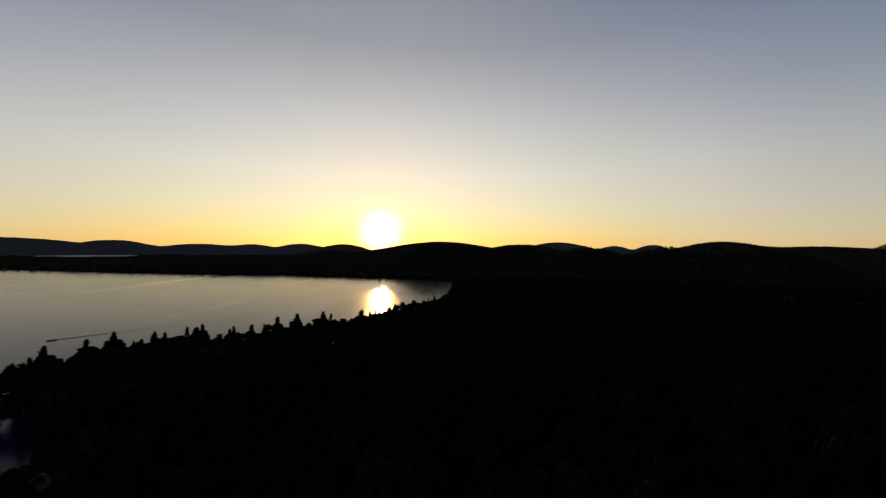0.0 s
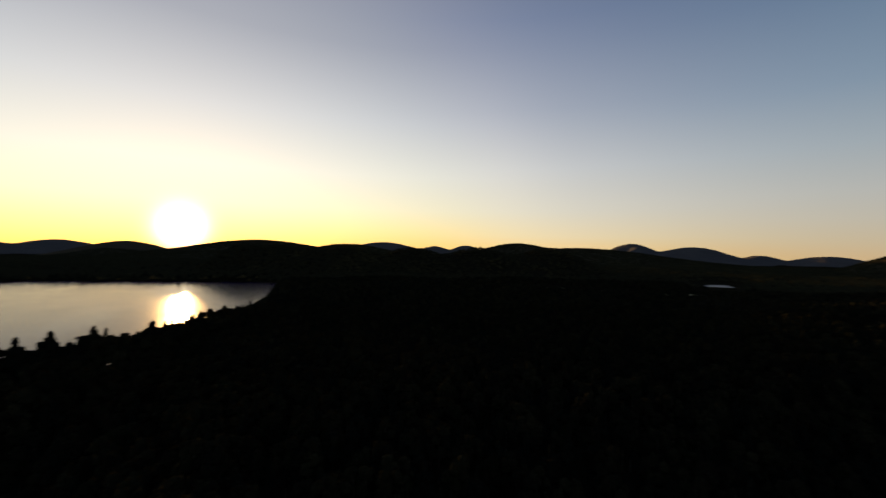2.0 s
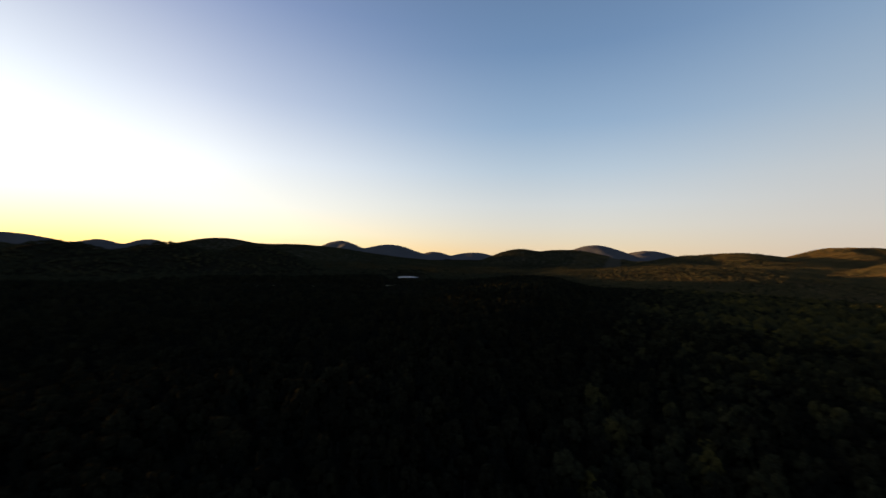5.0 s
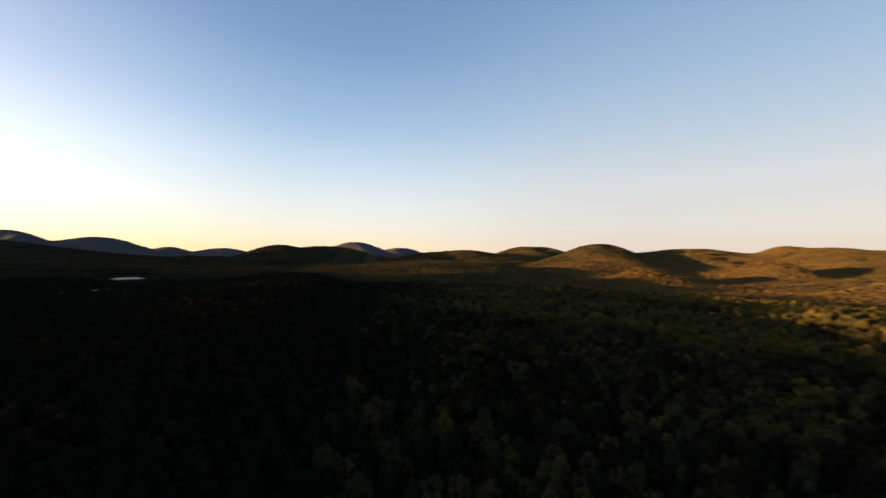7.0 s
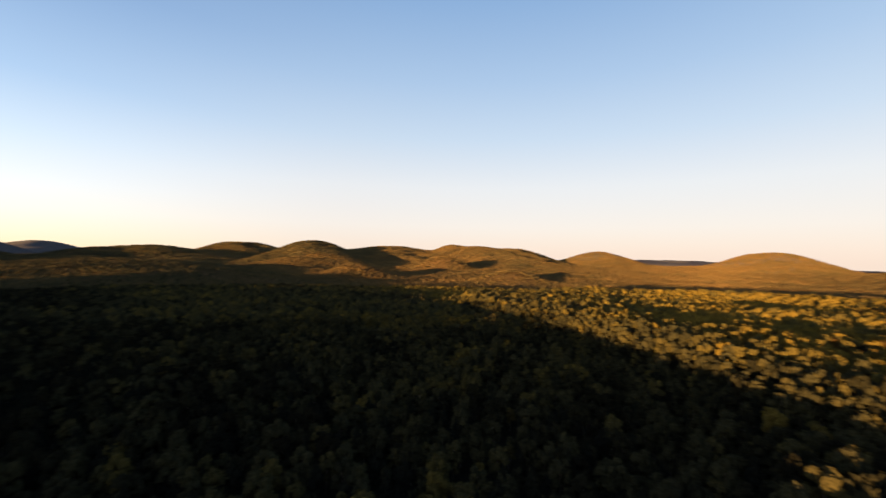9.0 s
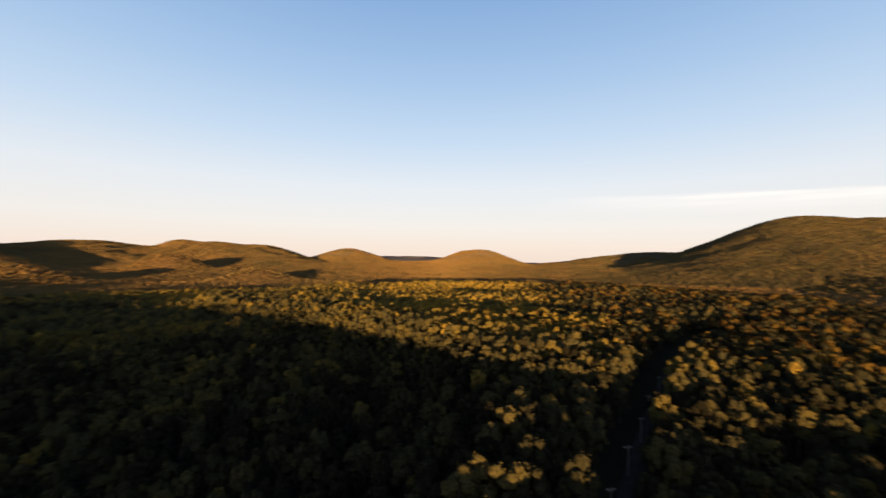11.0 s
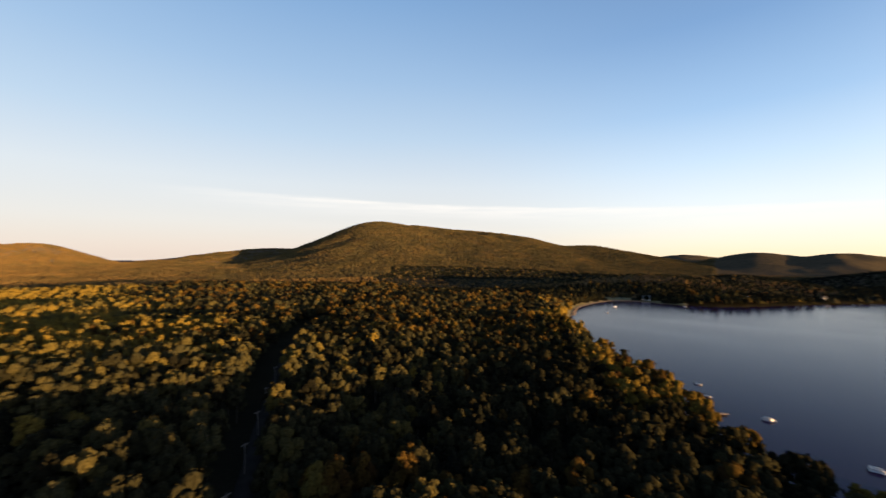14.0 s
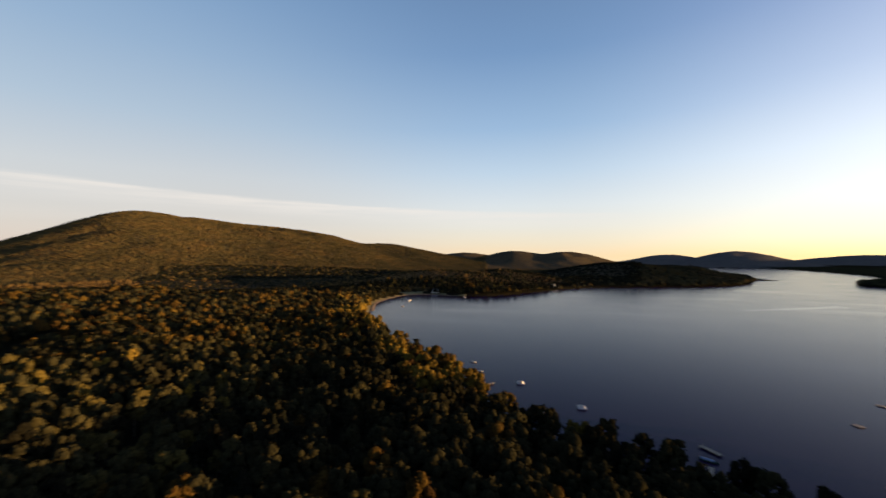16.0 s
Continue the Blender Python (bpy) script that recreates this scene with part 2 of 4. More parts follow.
# open meadows: bearing, distance, half-width across, half-depth; the one at -47 stands in for a strip of sunlit
# treetops
MEADOWS = [(-114.0, 560, 42, 12), (-47.0, 740, 130, 26), (-222.0, 980, 90, 22), (-244.5, 815, 55, 16)]


def oval(x, y, bearing, d, across, deep):
    a = radians(bearing)
    u = x * math.cos(a) + y * math.sin(a)
    v = -x * math.sin(a) + y * math.cos(a) - d
    return (u / across) ** 2 + (v / deep) ** 2


def base_land(x, y):
    """Height of the valley floor, under water in the lakes."""
    s = lake_side(x, y)
    r = np.hypot(x, y)
    rise = 2.0 + 10.0 * (1 - np.exp(-np.clip(s, 0, None) / 90.0))
    roll = wavy(x, y, 420, 3) * 2.5 + wavy(x, y, 160, 4) * 2.4 + wavy(x, y, 75, 41) * 0.9
    # a plateau to the south that ends in a low drop, with a hollow to the east of it
    bearing = np.degrees(np.arctan2(-x, y))
    east = y - np.interp(x, (-80, -13, 108, 185, 355, 700), (-150, -192, -304, -350, -428, -520))
    crest = 80 + 0.12 * x + wavy(x, y * 0, 500, 31) * 25
    hollow = np.clip((east + 12) / 45, 0, 1) * np.clip((crest - 40 - y) / 90, 0, 1) * np.clip((x - 5) / 40, 0, 1)
    # a long low wooded rise under the eye, running east
    length = np.clip((x + 45) / 35, 0, 1) * np.clip((1100 - x) / 350, 0, 1)
    rise = rise + np.clip(s / 30, 0, 1) * length * 13 * np.exp(-((y - crest) / 95) ** 2)
    south = np.clip((-y - 200) / 500.0, 0, 1) * 1.5 * (1 - hollow)
    edge = np.interp(bearing % 360, (112, 124, 136, 148, 160, 172, 180, 188, 196, 208, 216, 240), (540, 600, 650, 800, 1050, 1120, 980, 900, 810, 690, 600, 520))
    keep = np.clip((edge + 45 - r) / 45.0, 0, 1) * np.clip((-y - 60) / 100, 0, 1) + np.clip((y + 160) / 100, 0, 1)
    south = south + 2 * np.exp(-((r - edge + 20) / 80) ** 2) * np.clip((-y - 200) / 100, 0, 1)
    south = np.minimum(-13 * hollow + south, (south + 26) * np.clip(keep, 0, 1) - 26)
    toward = np.clip((72 - np.abs(bearing + 150)) / 16, 0, 1) + np.clip((bearing - 145) / 20, 0, 1)
    swell = np.interp(bearing % 360, (150, 172, 180, 195, 205, 215, 235, 260), (46, 40, 36, 42, 48, 58, 58, 50))
    foot = np.interp(bearing % 360, (110, 145, 160, 262), (1700, 1600, 1150, 1150))
    far = np.clip((r - foot) / 1150.0, 0, 1) * swell * np.clip(toward, 0, 1)
    z = rise + (roll + south + far) * np.clip(s / 120.0, 0, 1)
    z = np.maximum(z, np.where(y < -440, -30.0, 2.5))
    z = np.where(s < 3, np.clip(0.35 * s, -8, 1.2), z)
    # the beach shelves gently
    beach = np.hypot(x + 590, y + 325) < 165
    z = np.where(beach & (s < 20) & (s > -6), np.minimum(z, 0.1 * s - 0.35), z)
    for p in PONDS:
        e = oval(x, y, *p)
        z = np.where(e < 1.25, np.minimum(z, (e - 1.0) * 6.0), np.where(e < 9, np.minimum(z, 1.5 + (e - 1.25) * 0.9), z))
    return z


def hill_height(x, y, h):
    bearing, d, top, across, front, behind = h
    a = radians(bearing)
    u = x * math.cos(a) + y * math.sin(a)
    v = -x * math.sin(a) + y * math.cos(a) - d
    g = np.exp(-(u / across) ** 2) * np.exp(-(v / np.where(v < 0, front, behind)) ** 2)
    return top * g


# ranges of hills; each hill: bearing, distance, height over the lake, half-width across, depth toward and away from the eye
RANGES = [
    ("hills", "far line of rounded hills covered in dense forest", [
        (47.5, 4700, 137, 812, 150, 200), (39.5, 4600, 131, 470, 150, 200), (31, 4600, 110, 552, 150, 200),
        (25.5, 4600, 112, 385, 500, 200), (19.5, 4500, 125, 378, 500, 200)]),
    ("hills", "rounded hills covered in dense autumn forest", [
        (14, 3400, 115, 313, 420, 420), (0.2, 3000, 133, 607, 450, 450), (-11.2, 2600, 112, 419, 420, 420)]),
    ("hills", "far line of rounded hills covered in dense forest", [
        (-16, 4600, 175, 550, 500, 200), (-27.7, 4500, 152, 264, 500, 200), (-23.1, 4400, 135, 296, 500, 200)]),
    ("hills", "rounded hills covered in dense autumn forest", [
        (-34.9, 2900, 141, 406, 420, 420), (-43.1, 3000, 114, 755, 420, 420)]),
    ("hills", "far line of rounded hills covered in dense forest", [
        (-49.6, 4400, 188, 320, 500, 200), (-56.1, 4200, 156, 407, 420, 420)]),
    ("hills", "far line of rounded hills covered in dense forest", [
        (-62.7, 4700, 93, 236, 500, 200), (-68.4, 4700, 93, 335, 500, 200)]),
    ("hills", "rounded hills covered in dense autumn forest", [
        (-75.1, 2300, 105, 227, 420, 420), (-80.9, 2500, 108, 399, 420, 420)]),
    ("hills", "far line of rounded hills covered in dense forest", [
        (-84.8, 3900, 179, 370, 420, 420), (-90.9, 4700, 143, 407, 500, 200)]),
    ("hills", "rounded hills covered in dense autumn forest", [
        (-99.9, 2700, 106, 476, 750, 450), (-109.8, 3300, 157, 407, 750, 450), (-118.4, 2500, 152, 303, 750, 450),
        (-129, 2900, 140, 640, 750, 450), (-137.7, 3000, 163, 214, 750, 450), (-141.4, 2900, 152, 353, 750, 450),
        (-146.5, 2900, 141, 336, 750, 450)]),
    ("hills", "rounded hills covered in dense autumn forest", [
        (-157.6, 3500, 146, 329, 750, 450), (-175.7, 3300, 146, 339, 750, 450), (-199.3, 3600, 145, 795, 750, 450),
        (-165, 4000, 88, 1328, 750, 450), (-186.1, 4300, 41, 708, 750, 450)]),
    ("mountain", "broad dark mountain with a long falling ridge, forest to its top", [
        (-210.5, 2900, 271, 498, 800, 600), (-212.7, 2900, 307, 436, 900, 600), (-217.7, 2900, 291, 565, 900, 600),
        (-225.1, 2900, 261, 733, 900, 600), (-231.8, 2900, 211, 510, 800, 600), (-240.5, 2900, 154, 611, 600, 500)]),
    ("hills", "rounded hills covered in dense autumn forest", [
        (-253, 3600, 105, 420, 420, 420), (-260, 3000, 113, 340, 420, 420), (-266.8, 3000, 108, 330, 420, 420)]),
    ("hills", "rounded hills covered in dense autumn forest", [
        (-279, 3900, 91, 342, 420, 420), (-286.1, 3700, 115, 346, 420, 420)]),
    ("hills", "far line of rounded hills covered in dense forest", [
        (-296.4, 4700, 89, 518, 500, 200), (-304, 4700, 124, 783, 500, 200)]),
    ("hills", "low wooded rise in the middle distance", [
        (-97, 1450, 50, 420, 400, 300)]),
    ("hills", "low wooded rise in the middle distance", [
        (1.8, 1290, 86, 105, 190, 260), (-1.6, 1290, 84, 110, 190, 260), (-5, 1290, 83, 150, 190, 260), (-11, 1270, 85, 170, 190, 300),
        (-20, 1270, 85, 170, 190, 300), (-29.5, 1270, 88, 180, 190, 300), (-39, 1280, 88, 160, 190, 300)]),
    ("hills", "low wooded knolls on the valley floor", [
        (-124, 1330, 46, 100, 80, 90), (-136.5, 1780, 80, 130, 90, 100), (-146, 1250, 38, 90, 70, 80)]),
    ("hills", "low wooded rise in the middle distance", [
        (-249, 1010, 40, 210, 150, 200), (-258, 1130, 36, 160, 130, 200)]),
    ("hills", "low wooded rise in the middle distance", [
        (-273, 1400, 52, 230, 160, 220), (-281, 1480, 40, 130, 110, 160)]),
]


def range_relief(x, y, name, hs):
    """Height of a range with spurs and gullies down the flanks that face the eye."""
    weight = [(hill_height(x, y, h) / 100.0 + 1e-6) ** 8 for h in hs]
    total = sum(weight)
    g = 100.0 * total ** 0.125
    peak = sum(w * h[1] for w, h in zip(weight, hs)) / total
    top = max(h[2] for h in hs)
    flank = g / top * (1 - g / top) * 4
    seed = int(sum(h[1] for h in hs) / len(hs) + abs(hs[0][0]) * 10) % 997
    gully = wavy(x, y, 430, seed) * 0.10 + (0.5 - np.abs(wavy(x, y, 620, seed + 1))) * 0.17 + wavy(x, y, 150, seed + 2) * 0.04
    ahead = np.clip((peak - np.hypot(x, y)) / 220.0, 0, 1)
    depth = 0.35 if name == "mountain" else 1.5
    return g * (1 + np.minimum(gully, 0.02) * ahead * depth) + flank * top * 0.02 * wavy(x, y, 300, seed + 3) - 3


def land(x, y):
    """Height of the ground with all its hills."""
    z = base_land(x, y)
    for name, _, hs in RANGES:
        z = np.where((z < 1.0) & (y > -440), z, np.maximum(z, range_relief(x, y, name, hs)))
    return z


def mesh_from(name, verts, faces, mat, smooth=True, attr=None):
    """A mesh of alike faces (all triangles or all four-sided) from arrays."""
    verts, faces = np.asarray(verts, np.float32), np.asarray(faces, np.int32)
    k = faces.shape[1]
    me = bpy.data.meshes.new(name)
    me.vertices.add(len(verts))
    me.vertices.foreach_set("co", verts.ravel())
    me.loops.add(faces.size)
    me.loops.foreach_set("vertex_index", faces.ravel())
    me.polygons.add(len(faces))
    me.polygons.foreach_set("loop_start", np.arange(0, faces.size, k, dtype=np.int32))
    me.polygons.foreach_set("use_smooth", np.full(len(faces), smooth))
    me.materials.append(mat)
    if attr is not None:
        at = me.attributes.new("tint", "FLOAT", "FACE")
        at.data.foreach_set("value", np.asarray(attr, np.float32))
    me.update(calc_edges=True)
    return me


def grid_faces(rows, cols, closed=False):
    i, j = np.meshgrid(np.arange(rows - 1), np.arange(cols if closed else cols - 1), indexing="ij")
    j2 = (j + 1) % cols
    return np.stack([i * cols + j, i * cols + j2, (i + 1) * cols + j2, (i + 1) * cols + j], -1).reshape(-1, 4)


def build_ground():
    rr = np.concatenate([[0.02], np.geomspace(8, 4940, 190)])
    bb = np.linspace(0, 2 * np.pi, 640, endpoint=False)
    R, B = np.meshgrid(rr, bb, indexing="ij")
    x, y = -R * np.sin(B) + 3.1 * np.exp(-R / 30), R * np.cos(B) + 1.7 * np.exp(-R / 30)
    z = base_land(x, y)
    far = np.clip((R - 900) / 600, 0, 1) * np.where(z > 1.5, 1, 0)
    z = z + far * (wavy(x, y, 60, 8) * 1.5 + wavy(x, y, 27, 9) * 1.2)
    f = grid_faces(len(rr), len(bb), True)[:, ::-1]
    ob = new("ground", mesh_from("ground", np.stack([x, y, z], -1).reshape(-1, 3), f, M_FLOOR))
    ob.data.materials.append(M_CANOPY)
    ob.data.materials.append(M_SAND)
    ob.data.materials.append(M_GRASS)
    c = np.stack([x, y], -1).reshape(-1, 2)[f].mean(1)
    s, r = lake_side(c[:, 0], c[:, 1]), np.hypot(c[:, 0], c[:, 1])
    mi = np.where((r > 1250) & (c[:, 1] < 150), 1, 0)
    mi = np.where((s < 11) & (np.hypot(c[:, 0] + 590, c[:, 1] + 325) < 165), 3, mi)
    for m in MEADOWS:
        mi = np.where(oval(c[:, 0], c[:, 1], *m) < 1.1, 3, mi)
    ob.data.polygons.foreach_set("material_index", mi.astype(np.int32))
    return tagged(ob, "wooded valley ground sloping down to a lake shore", "ground", kind="structure")


build_ground()


def build_lake(name, label, x0, y0, x1, y1, turn=0.0, mat=None):
    bm = bmesh.new()
    bmesh.ops.create_grid(bm, x_segments=8, y_segments=8, size=0.5)
    bmesh.ops.scale(bm, vec=(x1 - x0, y1 - y0, 1), verts=bm.verts)
    bmesh.ops.rotate(bm, cent=(0, 0, 0), matrix=Matrix.Rotation(turn, 3, "Z"), verts=bm.verts)
    bmesh.ops.translate(bm, vec=((x0 + x1) / 2, (y0 + y1) / 2, 0), verts=bm.verts)
    me = bpy.data.meshes.new(name)
    bm.to_mesh(me)
    bm.free()
    me.materials.append(mat or M_WATER)
    return tagged(new(name, me), label, "water", kind="structure")


build_lake("water", "calm dark blue lake water with small ripples", -3200, -420, 120, 1260)
for k, (b, d, across, deep) in enumerate(PONDS):
    px, py = compass(b, d)
    build_lake("water", "distant pond shining among dark woods" if d < 3000 else "long distant lake below far hills",
               px - across * 1.3, py - deep * 1.3, px + across * 1.3, py + deep * 1.3, radians(b), M_FAR_WATER)


def build_range(name, label, hs):
    reach = [math.degrees(1.9 * h[3] / h[1]) for h in hs]
    lo, hi = min(h[0] - q for h, q in zip(hs, reach)), max(h[0] + q for h, q in zip(hs, reach))
    near, back = max(150, min(h[1] - 2.1 * h[4] for h in hs)), min(4930, max(h[1] + 2.1 * h[5] for h in hs))
    mid = sum(h[1] for h in hs) / len(hs)
    n_u, n_v = int(np.clip(radians(hi - lo) * mid / 24, 40, 330)), int(np.clip((back - near) / 34, 24, 90))
    B, D = np.meshgrid(np.radians(np.linspace(lo, hi, n_u)), np.linspace(near, back, n_v), indexing="ij")
    x, y = -D * np.sin(B), D * np.cos(B)
    z = range_relief(x, y, name, hs)
    z = z + (wavy(x, y, 90, 5) * 1.1 + wavy(x, y, 41, 6) * 0.9) * np.clip(z / 20, 0, 1)
    z = np.minimum(z, np.clip(lake_side(x, y) * 0.5 - 12, -6, None))
    sx, sy = compass(hs[0][0], hs[0][1])
    # ranges toward the sun get darker colours, which hold their shaded faces
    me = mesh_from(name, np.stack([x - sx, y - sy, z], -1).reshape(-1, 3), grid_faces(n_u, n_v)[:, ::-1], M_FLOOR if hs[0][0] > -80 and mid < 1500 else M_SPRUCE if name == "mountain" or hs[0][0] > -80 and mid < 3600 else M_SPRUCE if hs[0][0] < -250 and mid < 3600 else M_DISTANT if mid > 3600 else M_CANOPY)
    ob = new(name, me)
    ob.location = (sx, sy, 0)
    return tagged(ob, label, "mountain" if name == "mountain" else "hills", kind="structure")


for each in RANGES:
    build_range(*each)


def build_beach():
    """A narrow curved strip of sand along the bay."""
    d = np.hypot(SHORE[:, 0] + 590, SHORE[:, 1] + 325)
    k = np.flatnonzero(d < 150)
    k = np.arange(k.min(), k.max() + 1)
    p = SHORE[k]
    way = np.gradient(p, axis=0)
    way /= np.linalg.norm(way, axis=1)[:, None]
    out = np.stack([-way[:, 1], way[:, 0]], 1)
    q = p + out * 4
    if lake_side(q[:, 0], q[:, 1]).mean() < 0:
        out = -out
    cols = []
    for off in (-3.0, -1.0, 0.8, 2.2):
        stray = wavy(p[:, 0], p[:, 1], 60, 63) * (0.8 if off > 1 else 0.0)
        q = p + out * (off + stray)[:, None]
        cols.append(np.column_stack([q, np.full(len(q), 0.1 * off + 0.15)]))
    v = np.stack(cols, 1).reshape(-1, 3)
    ob = new("beach", mesh_from("beach", v, grid_faces(len(p), 4)[:, ::-1], M_SAND))
    return tagged(ob, "narrow tan sand beach curving round the bay", "beach", kind="structure")


build_beach()


# ---- road ----
ROAD = np.array([(-18, -60), (-30, -109), (-40, -134), (-54, -168), (-77, -219), (-103, -269), (-135, -323), (-174, -373), (-213, -408), (-280, -448), (-343, -472), (-480, -520)], float)


def road_line(step=6.0):
    """Points along the middle of the road, rounded through its bends."""
    p = ROAD
    out = []
    for i in range(len(p) - 1):
        a, b, c, d = p[max(i - 1, 0)], p[i], p[i + 1], p[min(i + 2, len(p) - 1)]
        for k in np.arange(0, 1, step / np.linalg.norm(c - b)):
            out.append(0.5 * (2 * b + (c - a) * k + (2 * a - 5 * b + 4 * c - d) * k ** 2 + (3 * b - a - 3 * c + d) * k ** 3))
    return np.array(out)


ROAD_LINE = road_line()


def road_gap(x, y):
    """Metres from the middle of the clearing, which takes in the road and the pole line on its east side."""
    best = np.full(x.shape, 1e9)
    for a in ROAD_LINE:
        best = np.minimum(best, (x - a[0] - 2.6) ** 2 + (y - a[1] + 1.2) ** 2)
    return np.sqrt(best)


def build_road():
    m, t, p = material("worn_asphalt", 0.85)
    f = math_node(t, "ADD", math_node(t, "MULTIPLY", noise_tex(t, 0.2), 0.6), math_node(t, "MULTIPLY", noise_tex(t, 8.0), 0.4))
    t.links.new(ramp(t, f, (0.3, (0.016, 0.014, 0.012)), (0.7, (0.028, 0.025, 0.021))), p.inputs["Base Color"])
    p.inputs["Specular IOR Level"].default_value = 0.0
    way = np.gradient(ROAD_LINE, axis=0)
    way /= np.linalg.norm(way, axis=1)[:, None]
    side = np.stack([-way[:, 1], way[:, 0]], 1)
    cols = []
    for off, up in ((-3.4, -1.5), (-2.3, 0.6), (0, 0.66), (2.3, 0.6), (3.4, -1.5)):
        q = ROAD_LINE + side * off
        cols.append(np.column_stack([q, land(ROAD_LINE[:, 0], ROAD_LINE[:, 1]) + up]))
    v = np.stack(cols, 1).reshape(-1, 3)
    ob = new("road", mesh_from("road", v, grid_faces(len(ROAD_LINE), 5)[:, ::-1], m))
    return tagged(ob, "narrow grey asphalt road cut through the woods", "road", kind="structure")


build_road()


# ---- trees ----
def quads(c, n, size, rng, aspect=1.0):
    """Leaf clumps: one bent four-sided leaf spray at each place c, facing n."""
    k = len(c)
    n = n / np.linalg.norm(n, axis=1)[:, None]
    ref = rng.normal(size=(k, 3))
    u = np.cross(n, ref)
    u /= np.linalg.norm(u, axis=1)[:, None]
    w = np.cross(n, u)
    s = (size * rng.uniform(0.6, 1.35, k))[:, None]
    jit = lambda: 1 + rng.uniform(-0.35, 0.35, (k, 1))
    v = np.stack([c - u * s * jit() + n * s * 0.15, c - w * s * aspect * jit(), c + u * s * jit() + n * s * 0.15, c + w * s * aspect * jit()], 1)
    return v.reshape(-1, 3)


def tris(v):
    """Four-sided sprays as triangles."""
    q = np.arange(len(v)).reshape(-1, 4)
    return v, np.concatenate([q[:, [0, 1, 2]], q[:, [0, 2, 3]]])


def bough(mid, rad, sides, rings, rng):
    """One rounded, uneven mass of leaves."""
    v, f = [mid + np.array([0, 0, rad]) * rng.uniform(0.9, 1.1)], []
    for k, polar in enumerate(rings):
        turn = rng.uniform(0, 1)
        for i in range(sides):
            a = 2 * np.pi * (i + turn * 0.4) / sides
            q = rad * rng.uniform(0.80, 1.2)
            v.append(mid + q * np.array([np.cos(a) * np.sin(polar), np.sin(a) * np.sin(polar), np.cos(polar)]))
    for i in range(sides):
        j = (i + 1) % sides
        f.append((0, 1 + i, 1 + j))
        for k in range(len(rings) - 1):
            a, c = 1 + k * sides, 1 + (k + 1) * sides
            f += [(a + i, c + i, c + j), (a + i, c + j, a + j)]
    return np.array(v), np.array(f)


def broad_crown(sprays, size, seed, lobes=8, sides=6, rings=(0.65, 1.4, 2.1)):
    """Crown of a broadleaf tree, 1 high and about 0.62 wide: rounded boughs, with loose sprays that break their outline."""
    rng = np.random.default_rng(seed)
    a = rng.uniform(0, 2 * np.pi) + np.arange(lobes) * 2.4 + rng.uniform(-0.4, 0.4, lobes)
    h = np.linspace(0.40, 0.85, lobes) + rng.uniform(-0.05, 0.05, lobes)
    reach = 0.20 * np.sqrt(np.clip(1 - ((h - 0.52) / 0.40) ** 2, 0.02, 1)) * rng.uniform(0.7, 1.2, lobes)
    mid = np.stack([np.cos(a) * reach, np.sin(a) * reach, h], 1)
    rad = rng.uniform(0.105, 0.16, lobes) * (8 / lobes) ** 0.35
    vs, fs, n = [], [], 0
    for m, q in zip(mid, rad):
        v, f = bough(m, q, sides, rings, rng)
        vs.append(v)
        fs.append(f + n)
        n += len(v)
    pick = rng.choice(lobes, sprays, p=rad ** 2 / (rad ** 2).sum())
    d = rng.normal(size=(sprays, 3))
    d[:, 2] = np.where(rng.random(sprays) < 0.7, np.abs(d[:, 2]), d[:, 2])
    d /= np.linalg.norm(d, axis=1)[:, None]
    c = mid[pick] + d * (rad[pick] * rng.uniform(0.88, 1.2, sprays))[:, None]
    v, f = tris(quads(c, d + rng.normal(size=(sprays, 3)) * 0.5, size, rng))
    return np.concatenate(vs + [v]), np.concatenate(fs + [f + n])


def pine_crown(tiers, per, sprays, size, seed):
    """Crown of a tall white pine, 1 high: flat, uneven boughs in tiers with gaps between, and loose needle sprays."""
    rng = np.random.default_rng(seed)
    vs, fs, n, tips = [], [], 0, []
    turn = rng.uniform(0, 2 * np.pi)
    for k in range(tiers):
        part_up = k / (tiers - 1)
        h = 0.26 + 0.70 * part_up
        reach = 0.05 + 0.17 * (1 - part_up) ** 0.6
        m = per if part_up < 0.85 else 1
        for i in range(m):
            turn += 2.4 + rng.uniform(-0.5, 0.5)
            q = reach * rng.uniform(0.65, 1.25)
            out = np.array([np.cos(turn), np.sin(turn), 0.12])
            mid = out * q * (0.55 if m > 1 else 0.0) + np.array([0, 0, h + rng.uniform(-0.02, 0.02)])
            v, f = bough(np.zeros(3), 1.0, 5, (0.9, 1.9), rng)
            wide = max(q * 0.75, 0.045)
            v = v * (wide * 1.1, wide * 0.85, max(0.8 / tiers, wide * 0.8) if m > 1 else 0.11)
            c, s = np.cos(turn), np.sin(turn)
            v = np.stack([v[:, 0] * c - v[:, 1] * s, v[:, 0] * s + v[:, 1] * c, v[:, 2] + v[:, 0] * 0.12], 1) + mid
            vs.append(v)
            fs.append(f + n)
            n += len(v)
            tips.append((mid, wide))
    pick = rng.integers(0, len(tips), sprays)
    mid = np.array([a for a, _ in tips])[pick]
    wide = np.array([w for _, w in tips])[pick][:, None]
    d = rng.normal(size=(sprays, 3)) * (1, 1, 0.35)
    d /= np.linalg.norm(d, axis=1)[:, None]
    v, f = tris(quads(mid + d * wide * rng.uniform(0.6, 1.0, (sprays, 1)), d * 0.4 + (0, 0, 1) + rng.normal(size=(sprays, 3)) * 0.4, size, rng, 0.55))
    return np.concatenate(vs + [v]), np.concatenate(fs + [f + n])


